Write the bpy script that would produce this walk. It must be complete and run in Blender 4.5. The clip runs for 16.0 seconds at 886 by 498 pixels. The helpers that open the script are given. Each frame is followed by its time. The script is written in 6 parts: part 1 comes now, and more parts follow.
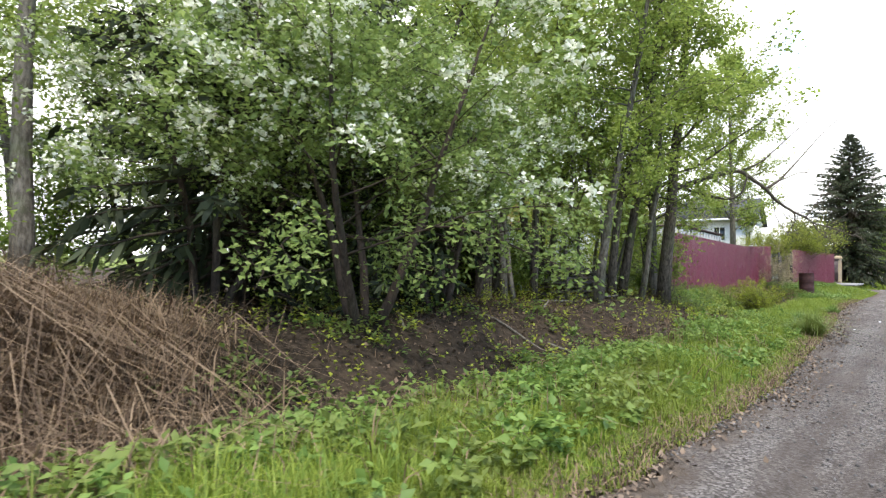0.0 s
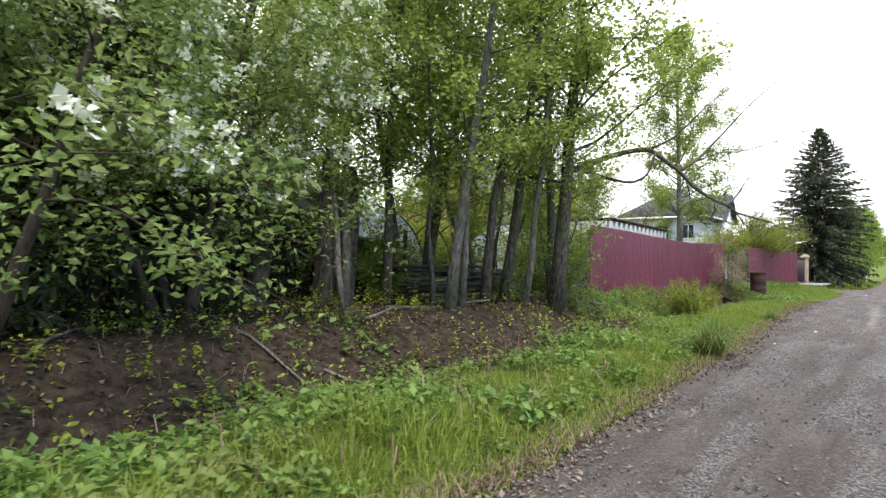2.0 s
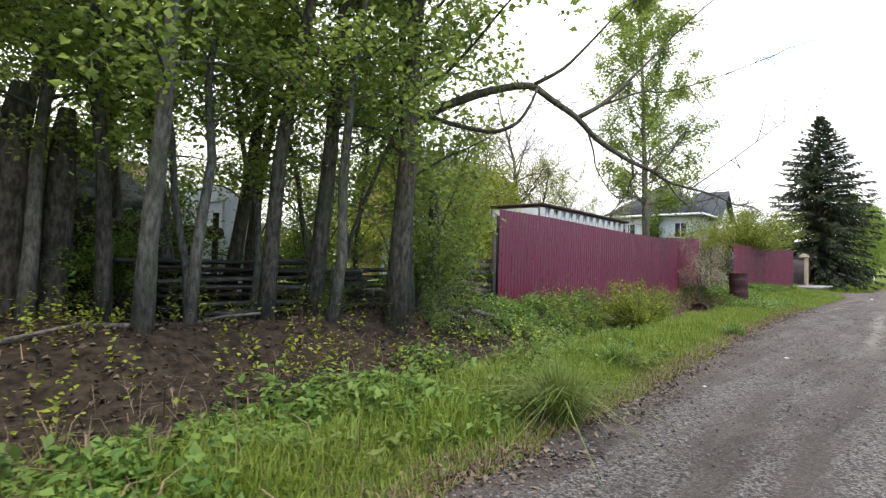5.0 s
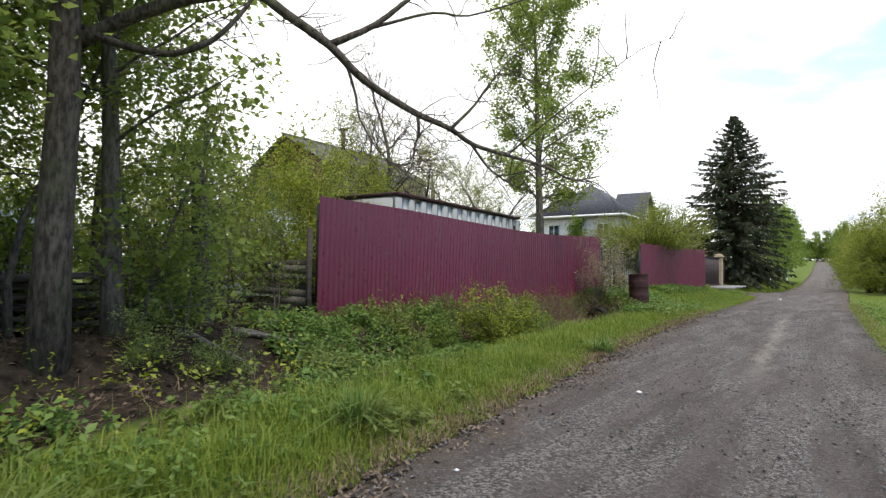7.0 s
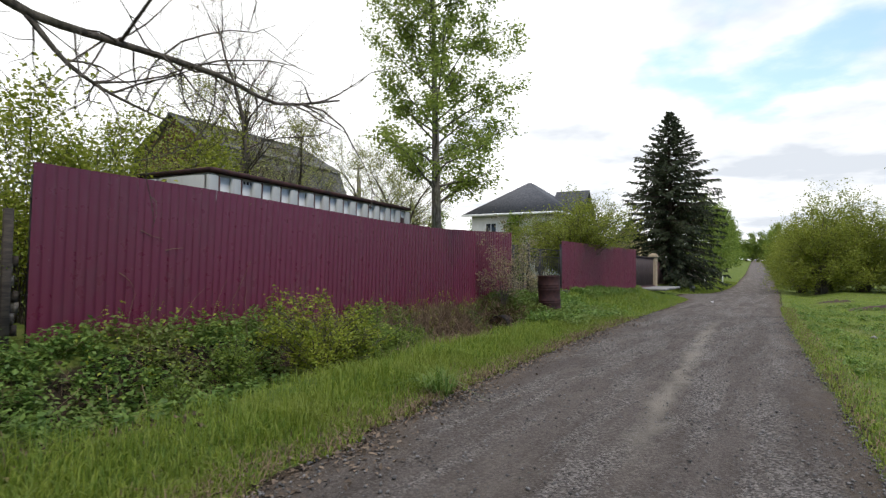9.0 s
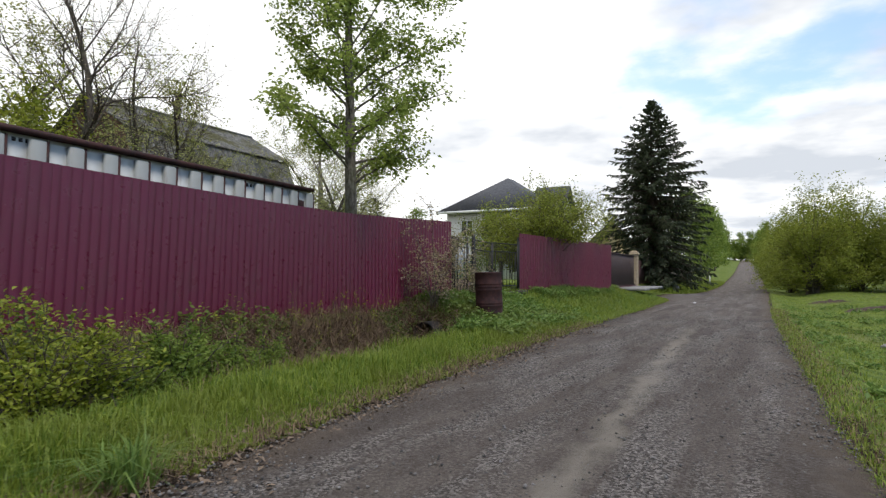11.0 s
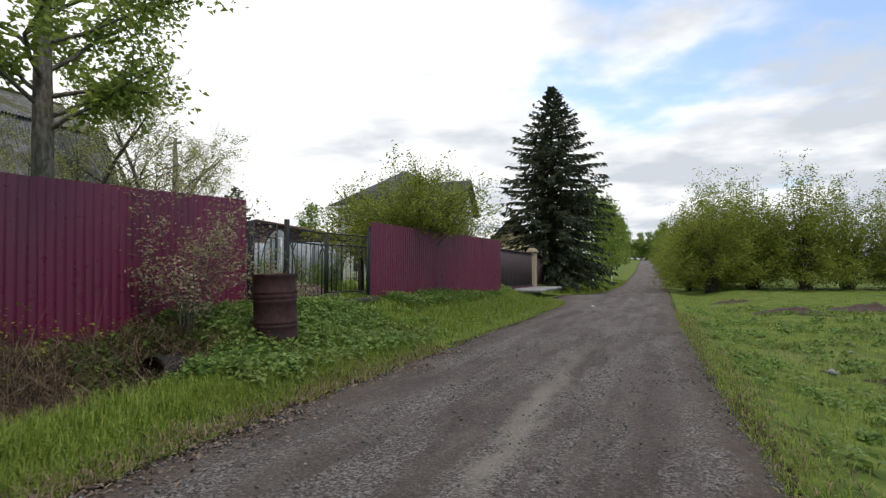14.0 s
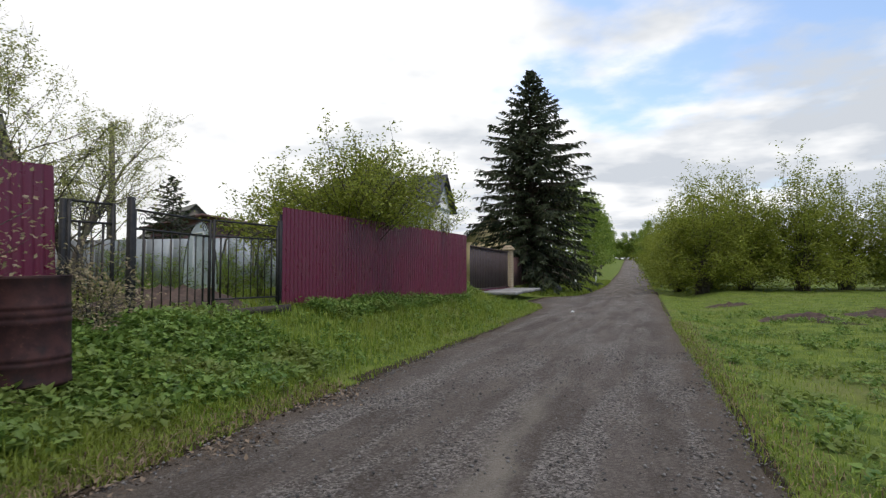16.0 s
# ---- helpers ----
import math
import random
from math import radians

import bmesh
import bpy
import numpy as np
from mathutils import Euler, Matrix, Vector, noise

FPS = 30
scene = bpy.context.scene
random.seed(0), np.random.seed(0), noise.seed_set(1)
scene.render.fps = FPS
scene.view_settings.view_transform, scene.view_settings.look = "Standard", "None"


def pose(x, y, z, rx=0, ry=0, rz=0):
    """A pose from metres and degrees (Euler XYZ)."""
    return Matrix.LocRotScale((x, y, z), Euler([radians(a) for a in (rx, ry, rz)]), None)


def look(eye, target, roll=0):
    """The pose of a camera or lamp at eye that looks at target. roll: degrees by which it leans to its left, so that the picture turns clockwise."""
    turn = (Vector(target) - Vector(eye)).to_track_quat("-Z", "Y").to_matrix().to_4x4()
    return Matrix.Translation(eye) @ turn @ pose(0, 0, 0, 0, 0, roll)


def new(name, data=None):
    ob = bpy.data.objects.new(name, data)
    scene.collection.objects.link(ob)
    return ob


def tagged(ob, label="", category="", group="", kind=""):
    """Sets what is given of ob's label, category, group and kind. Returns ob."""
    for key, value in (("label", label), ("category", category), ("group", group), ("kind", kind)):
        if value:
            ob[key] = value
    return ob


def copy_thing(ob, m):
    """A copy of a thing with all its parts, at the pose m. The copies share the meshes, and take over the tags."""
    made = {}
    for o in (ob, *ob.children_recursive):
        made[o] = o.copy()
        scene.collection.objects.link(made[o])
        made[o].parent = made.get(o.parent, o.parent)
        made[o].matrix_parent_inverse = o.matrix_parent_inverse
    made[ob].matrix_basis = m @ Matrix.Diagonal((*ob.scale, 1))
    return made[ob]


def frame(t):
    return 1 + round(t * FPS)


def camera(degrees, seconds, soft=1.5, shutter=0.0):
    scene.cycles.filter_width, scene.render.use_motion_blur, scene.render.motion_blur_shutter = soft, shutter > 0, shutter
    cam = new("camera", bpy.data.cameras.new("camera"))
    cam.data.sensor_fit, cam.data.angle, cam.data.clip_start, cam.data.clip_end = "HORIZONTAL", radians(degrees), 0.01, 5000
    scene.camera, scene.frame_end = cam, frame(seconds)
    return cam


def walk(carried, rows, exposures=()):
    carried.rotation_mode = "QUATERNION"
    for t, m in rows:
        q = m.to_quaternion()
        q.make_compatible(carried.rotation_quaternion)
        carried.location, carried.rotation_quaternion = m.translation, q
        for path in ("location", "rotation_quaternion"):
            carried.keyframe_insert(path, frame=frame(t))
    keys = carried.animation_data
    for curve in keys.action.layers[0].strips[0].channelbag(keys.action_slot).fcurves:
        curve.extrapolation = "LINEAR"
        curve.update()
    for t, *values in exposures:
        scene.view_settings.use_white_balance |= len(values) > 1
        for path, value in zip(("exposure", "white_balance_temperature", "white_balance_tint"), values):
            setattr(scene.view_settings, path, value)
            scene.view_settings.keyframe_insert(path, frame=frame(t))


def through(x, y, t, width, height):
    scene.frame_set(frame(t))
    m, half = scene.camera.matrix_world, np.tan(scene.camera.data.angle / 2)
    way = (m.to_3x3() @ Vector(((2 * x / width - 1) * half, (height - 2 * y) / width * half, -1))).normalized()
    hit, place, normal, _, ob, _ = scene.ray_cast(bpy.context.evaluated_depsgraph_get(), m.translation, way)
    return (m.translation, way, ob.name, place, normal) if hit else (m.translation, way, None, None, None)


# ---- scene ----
cam = camera(76.0, 16.0, soft=1.3, shutter=0.15)
PATH = [
    (0, (0.615, -1.699, 1.184), (-0.865, -0.047, 1.252), 1.1),
    (0.5, (0.789, -0.771, 1.185), (-0.669, 0.901, 1.259), 0.9),
    (1, (0.951, 0.130, 1.193), (-0.490, 1.817, 1.263), 1.0),
    (1.5, (1.042, 1.041, 1.223), (-0.402, 2.726, 1.286), 1.3),
    (2, (1.068, 2.022, 1.232), (-0.375, 3.709, 1.293), 1.3),
    (2.5, (1.168, 2.949, 1.285), (-0.299, 4.615, 1.344), 1.4),
    (3, (1.244, 3.831, 1.301), (-0.230, 5.489, 1.363), 1.3),
    (5.5, (0.866, 7.602, 1.172), (-0.579, 9.286, 1.250), 1.2),
    (6, (0.932, 8.469, 1.190), (-0.443, 10.211, 1.276), 0.7),
    (6.5, (0.971, 9.347, 1.189), (-0.362, 11.120, 1.278), 0.7),
    (7, (1.011, 10.140, 1.207), (-0.273, 11.949, 1.294), 0.7),
    (7.5, (0.989, 10.972, 1.253), (-0.294, 12.783, 1.336), 0.8),
    (8, (0.985, 11.818, 1.250), (-0.283, 13.639, 1.331), 0.9),
    (8.5, (1.045, 12.671, 1.285), (-0.175, 14.524, 1.364), 0.9),
    (9, (1.036, 13.487, 1.279), (-0.093, 15.397, 1.365), 0.8),
    (11.5, (1.009, 17.467, 1.172), (-0.072, 19.404, 1.268), 0.4),
    (12, (0.977, 18.205, 1.195), (0.006, 20.199, 1.292), 0.3),
    (12.5, (0.946, 19.023, 1.214), (0.029, 21.043, 1.309), 0.2),
    (13, (0.922, 19.729, 1.238), (0.083, 21.783, 1.333), 0.2),
    (13.5, (0.874, 20.642, 1.213), (0.047, 22.700, 1.310), 0.1),
    (14, (0.797, 21.356, 1.210), (-0.006, 23.424, 1.305), 0.1),
    (14.5, (0.713, 22.158, 1.220), (-0.090, 24.226, 1.314), 0.1),
    (15, (0.648, 22.929, 1.205), (-0.138, 25.003, 1.302), 0.2),
    (15.5, (0.584, 23.715, 1.212), (-0.194, 25.793, 1.306), 0.3),
    (16, (0.586, 24.538, 1.218), (-0.164, 26.624, 1.313), 0.0),
]
walk(cam, [(t, look(eye, target, roll)) for t, eye, target, roll in PATH],
     [(0.0, 1.2), (3.0, 0.95), (5.5, 0.75), (7.5, 0.3), (9.0, 0.05), (12.0, -0.1), (16.0, -0.22)])

# ---- world and sun ----
SUN_ELEV = 62.0                          # degrees
world = bpy.data.worlds.new("sky")
scene.world = world
world.use_nodes = True
wn = world.node_tree.nodes
wl = world.node_tree.links
wn.clear()
w_out = wn.new("ShaderNodeOutputWorld")
w_bg = wn.new("ShaderNodeBackground")
w_sky = wn.new("ShaderNodeTexSky")
w_sky.sky_type = "NISHITA"
w_sky.sun_disc = False
w_sky.sun_elevation = radians(SUN_ELEV)
w_sky.sun_rotation = radians(-60)
w_sky.air_density, w_sky.dust_density, w_sky.ozone_density = 1.0, 1.5, 1.5
w_co = wn.new("ShaderNodeTexCoord")
w_sep = wn.new("ShaderNodeSeparateXYZ")
wl.new(w_co.outputs["Generated"], w_sep.inputs[0])


def wmath(op, a, b=None, c=None):
    n = wn.new("ShaderNodeMath")
    n.operation = op
    for i, v in enumerate((a, b, c)):
        if v is None:
            continue
        if isinstance(v, (int, float)):
            n.inputs[i].default_value = v
        else:
            wl.new(v, n.inputs[i])
    return n.outputs[0]


# cloud layer seen in perspective: the direction is laid out on a flat sheet overhead
w_h = wmath("MAXIMUM", wmath("ADD", w_sep.outputs[2], 0.12), 0.05)
w_cx = wmath("DIVIDE", w_sep.outputs[0], w_h)
w_cy = wmath("DIVIDE", w_sep.outputs[1], w_h)
w_cmb = wn.new("ShaderNodeCombineXYZ")
wl.new(w_cx, w_cmb.inputs[0]), wl.new(w_cy, w_cmb.inputs[1])
w_cmb.inputs[2].default_value = 3.7
w_n1 = wn.new("ShaderNodeTexNoise")
w_n1.inputs["Scale"].default_value, w_n1.inputs["Detail"].default_value, w_n1.inputs["Roughness"].default_value = 0.95, 8.0, 0.54
wl.new(w_cmb.outputs[0], w_n1.inputs["Vector"])
w_n2 = wn.new("ShaderNodeTexNoise")
w_n2.inputs["Scale"].default_value, w_n2.inputs["Detail"].default_value = 1.5, 5.0
wl.new(w_cmb.outputs[0], w_n2.inputs["Vector"])
# the cover is thinner towards +x (open field) and closed towards -x
w_cov = wmath("ADD", w_n1.outputs[0], wmath("MULTIPLY", wmath("SUBTRACT", w_sep.outputs[0], 0.02), -0.30))
w_cov = wmath("ADD", w_cov, wmath("MULTIPLY", wmath("MINIMUM", wmath("SUBTRACT", w_sep.outputs[2], 0.36), 0.14), -1.0))
w_mask = wn.new("ShaderNodeMapRange")
w_mask.interpolation_type = "SMOOTHSTEP"
w_mask.inputs[1].default_value, w_mask.inputs[2].default_value = 0.42, 0.56
wl.new(w_cov, w_mask.inputs[0])
w_cloud = wn.new("ShaderNodeMix")
w_cloud.data_type = "RGBA"
w_cloud.inputs[6].default_value = (6.3, 6.7, 7.3, 1)
w_cloud.inputs[7].default_value = (10.6, 10.6, 10.6, 1)
w_grey = wn.new("ShaderNodeMapRange")
w_grey.inputs[1].default_value, w_grey.inputs[2].default_value = 0.40, 0.58
wl.new(wmath("ADD", w_n2.outputs[0], wmath("MULTIPLY", w_sep.outputs[0], -0.22)), w_grey.inputs[0])
wl.new(w_grey.outputs[0], w_cloud.inputs[0])
w_mix = wn.new("ShaderNodeMix")
w_mix.data_type = "RGBA"
wl.new(w_mask.outputs[0], w_mix.inputs[0])
w_skyb = wn.new("ShaderNodeMix")
w_skyb.data_type, w_skyb.blend_type = "RGBA", "MULTIPLY"
w_skyb.inputs[0].default_value = 1.0
w_skyb.inputs[7].default_value = (2.1, 2.1, 2.1, 1)
wl.new(w_sky.outputs[0], w_skyb.inputs[6])
wl.new(w_skyb.outputs[2], w_mix.inputs[6]), wl.new(w_cloud.outputs[2], w_mix.inputs[7])
wl.new(w_mix.outputs[2], w_bg.inputs[0])
w_bg.inputs[1].default_value = 0.12
wl.new(w_bg.outputs[0], w_out.inputs[0])

sun = new("sun", bpy.data.lights.new("sun", "SUN"))
sun.data.energy, sun.data.angle, sun.data.color = 2.7, radians(16), (1.0, 0.95, 0.88)
sun.matrix_world = look((18, 2, 38), (0, 12, 0))


# ---- mesh helpers ----
class Geo:
    """Gathers vertices and faces as arrays and makes one mesh of them."""

    def __init__(self):
        self.v, self.f, self.n = [], [], 0

    def add(self, verts, *faces):
        verts = np.asarray(verts, float).reshape(-1, 3)
        for f in faces:
            f = np.asarray(f, int)
            if len(f):
                self.f.append(f + self.n)
        self.v.append(verts)
        self.n += len(verts)
        return self

    def box(self, c, s, rz=0.0, m=None, ch=0.0):
        """A box with middle c and size s; ch cuts its upright edges and its rims."""
        hx, hy, hz = s[0] / 2, s[1] / 2, s[2] / 2
        if ch <= 0:
            v = np.array([(sx * hx, sy * hy, sz * hz) for sz in (-1, 1) for sx, sy in ((-1, -1), (1, -1), (1, 1), (-1, 1))])
            q = [(0, 3, 2, 1), (4, 5, 6, 7), (0, 1, 5, 4), (1, 2, 6, 5), (2, 3, 7, 6), (3, 0, 4, 7)]
            fs = [np.array(q)]
        else:
            ring = [(-hx + ch, -hy), (hx - ch, -hy), (hx, -hy + ch), (hx, hy - ch), (hx - ch, hy), (-hx + ch, hy), (-hx, hy - ch), (-hx, -hy + ch)]
            v, k = [], 1 - ch / max(min(hx, hy), 1e-6)
            for z, kk in ((-hz, k), (-hz + ch, 1), (hz - ch, 1), (hz, k)):
                v += [(x * kk, y * kk, z) for x, y in ring]
            v = np.array(v)
            q = [(a * 8 + i, a * 8 + (i + 1) % 8, a * 8 + 8 + (i + 1) % 8, a * 8 + 8 + i) for a in range(3) for i in range(8)]
            fs = [np.array(q), np.array([list(range(7, -1, -1)), list(range(24, 32))])]
        if m is not None:
            v = np.array([(m @ Vector(p))[:] for p in v])
        elif rz:
            cr, sr = math.cos(rz), math.sin(rz)
            v = v @ np.array([[cr, sr, 0], [-sr, cr, 0], [0, 0, 1]])
        return self.add(v + np.array(c), *fs)

    def bar(self, a, b, w, d):
        """A straight bar of section w x d from a to b."""
        a, b = Vector(a), Vector(b)
        m = (b - a).to_track_quat("Z", "Y").to_matrix()
        return self.box((a + b) / 2, (w, d, (b - a).length), m=m)

    def tube(self, path, radii, k=6, cap=True):
        p = np.asarray(path, float)
        r = np.broadcast_to(np.asarray(radii, float), (len(p),))
        t = np.gradient(p, axis=0)
        t /= np.linalg.norm(t, axis=1)[:, None] + 1e-9
        ref = np.array([0.0, 0.0, 1.0]) if abs(t[0, 2]) < 0.8 else np.array([1.0, 0.0, 0.0])
        a = np.cross(t, ref)
        a /= np.linalg.norm(a, axis=1)[:, None] + 1e-9
        b = np.cross(t, a)
        th = np.linspace(0, 2 * math.pi, k, endpoint=False)
        v = p[:, None] + r[:, None, None] * (np.cos(th)[None, :, None] * a[:, None] + np.sin(th)[None, :, None] * b[:, None])
        i, j = np.meshgrid(np.arange(len(p) - 1), np.arange(k), indexing="ij")
        j2 = (j + 1) % k
        q = np.stack([i * k + j, (i + 1) * k + j, (i + 1) * k + j2, i * k + j2], -1).reshape(-1, 4)
        fs = [q]
        if cap:
            n = (len(p) - 1) * k
            fs.append(np.array([list(range(k)), list(range(n + k - 1, n - 1, -1))]))
        return self.add(v, *fs)

    def lathe(self, profile, k=24, c=(0, 0, 0)):
        pr = np.asarray(profile, float)
        th = np.linspace(0, 2 * math.pi, k, endpoint=False)
        v = np.stack([pr[:, None, 0] * np.cos(th), pr[:, None, 0] * np.sin(th), np.repeat(pr[:, 1:2], k, 1)], -1) + np.array(c)
        i, j = np.meshgrid(np.arange(len(pr) - 1), np.arange(k), indexing="ij")
        j2 = (j + 1) % k
        return self.add(v, np.stack([i * k + j, i * k + j2, (i + 1) * k + j2, (i + 1) * k + j], -1).reshape(-1, 4))

    def mesh(self, name, *mats, smooth=False):
        me = bpy.data.meshes.new(name)
        v = np.concatenate(self.v)
        me.vertices.add(len(v))
        me.vertices.foreach_set("co", v.ravel())
        tot = np.concatenate([np.full(len(f), f.shape[1]) for f in self.f])
        idx = np.concatenate([f.ravel() for f in self.f])
        me.loops.add(len(idx))
        me.loops.foreach_set("vertex_index", idx)
        me.polygons.add(len(tot))
        me.polygons.foreach_set("loop_start", np.concatenate([[0], np.cumsum(tot)[:-1]]))
        if smooth:
            me.polygons.foreach_set("use_smooth", np.ones(len(tot), bool))
        for m in mats:
            me.materials.append(m)
        me.update(calc_edges=True)
        me.validate()
        return me


def part(name, geo, material, parent, label="", smooth=False):
    me = geo if isinstance(geo, bpy.types.Mesh) else geo.mesh(name, material, smooth=smooth)
    ob = new(name, me)
    ob.parent = parent
    if label:
        tagged(ob, label)
    return ob


def thing(name, label, category, group="", kind="", at=None):
    ob = new(name)
    ob.empty_display_size = 0.2
    if at is not None:
        ob.matrix_basis = at
    return tagged(ob, label, category, group, kind)


def solid(name, geo, material, label, category, group="", kind="", smooth=False):
    return tagged(new(name, geo.mesh(name, material, smooth=smooth)), label, category, group, kind)


# ---- materials ----
class Mat:
    def __init__(self, name):
        self.m = bpy.data.materials.new(name)
        self.m.use_nodes = True
        self.t = self.m.node_tree
        self.t.nodes.clear()
        self.out = self.t.nodes.new("ShaderNodeOutputMaterial")
        self.co = self.n("ShaderNodeTexCoord").outputs["Object"]

    def n(self, kind):
        return self.t.nodes.new(kind)

    def put(self, sock, v):
        if isinstance(v, bpy.types.NodeSocket):
            self.t.links.new(v, sock)
        elif isinstance(v, tuple) and len(v) == 3:
            sock.default_value = (*v, 1) if len(sock.default_value) == 4 else v
        else:
            sock.default_value = v

    def noise(self, scale, detail=4.0, rough=0.55, vec=None, stretch=None):
        n = self.n("ShaderNodeTexNoise")
        v = vec or self.co
        if stretch:
            mp = self.n("ShaderNodeMapping")
            mp.inputs["Scale"].default_value = stretch
            self.put(mp.inputs[0], v)
            v = mp.outputs[0]
        self.put(n.inputs["Vector"], v)
        n.inputs["Scale"].default_value, n.inputs["Detail"].default_value, n.inputs["Roughness"].default_value = scale, detail, rough
        return n.outputs[0]

    def ramp(self, fac, lo, hi, a=0.0, b=1.0):
        n = self.n("ShaderNodeMapRange")
        n.interpolation_type = "SMOOTHSTEP"
        self.put(n.inputs[0], fac)
        for i, v in enumerate((lo, hi, a, b)):
            n.inputs[i + 1].default_value = v
        return n.outputs[0]

    def mix(self, fac, a, b, blend="MIX"):
        n = self.n("ShaderNodeMix")
        n.data_type, n.blend_type = "RGBA", blend
        self.put(n.inputs[0], fac), self.put(n.inputs[6], a), self.put(n.inputs[7], b)
        return n.outputs[2]

    def math(self, op, a, b=0.0):
        n = self.n("ShaderNodeMath")
        n.operation = op
        self.put(n.inputs[0], a), self.put(n.inputs[1], b)
        return n.outputs[0]

    def attr(self, name):
        n = self.n("ShaderNodeAttribute")
        n.attribute_name = name
        return n.outputs["Fac"]

    def island(self):
        return self.n("ShaderNodeNewGeometry").outputs["Random Per Island"]

    def rand(self):
        return self.n("ShaderNodeObjectInfo").outputs["Random"]

    def bsdf(self, colour, rough=0.8, metal=0.0, bump=None, strength=0.3, dist=0.02, spec=0.4, through=0.0):
        p = self.n("ShaderNodeBsdfPrincipled")
        self.put(p.inputs["Base Color"], colour), self.put(p.inputs["Roughness"], rough), self.put(p.inputs["Metallic"], metal)
        p.inputs["Specular IOR Level"].default_value = spec
        if bump is not None:
            b = self.n("ShaderNodeBump")
            b.inputs["Strength"].default_value, b.inputs["Distance"].default_value = strength, dist
            self.put(b.inputs["Height"], bump)
            self.put(p.inputs["Normal"], b.outputs[0])
        if through:
            tr = self.n("ShaderNodeBsdfTranslucent")
            self.put(tr.inputs[0], colour)
            ms = self.n("ShaderNodeMixShader")
            ms.inputs[0].default_value = through
            self.t.links.new(p.outputs[0], ms.inputs[1]), self.t.links.new(tr.outputs[0], ms.inputs[2])
            self.t.links.new(ms.outputs[0], self.out.inputs[0])
        else:
            self.t.links.new(p.outputs[0], self.out.inputs[0])
        return self.m


def leaf_mat(name, a, b, c=None, through=0.4, rough=0.55):
    m = Mat(name)
    r = m.island()
    col = m.mix(m.ramp(r, 0.0, 1.0), a, b)
    if c:
        col = m.mix(m.ramp(m.noise(0.9, 2), 0.45, 0.65), col, c)
    return m.bsdf(col, rough, spec=0.3, through=through)


def bark_mat(name, a, b, moss=(0.09, 0.11, 0.04), amount=0.35):
    m = Mat(name)
    g = m.noise(24, 6, 0.7, stretch=(1, 1, 0.3))
    col = m.mix(m.ramp(g, 0.35, 0.68), a, b)
    col = m.mix(m.math("MULTIPLY", m.ramp(m.noise(1.7, 4), 0.48, 0.66), amount), col, moss)
    return m.bsdf(col, 0.92, bump=g, strength=0.7, dist=0.02, spec=0.2)


def plain_mat(name, a, b, scale=6.0, rough=0.7, metal=0.0, strength=0.15, stretch=None, spec=0.4):
    m = Mat(name)
    n1 = m.noise(scale, 5, 0.6, stretch=stretch)
    return m.bsdf(m.mix(m.ramp(n1, 0.3, 0.7), a, b), rough, metal, bump=n1, strength=strength, dist=0.01, spec=spec)


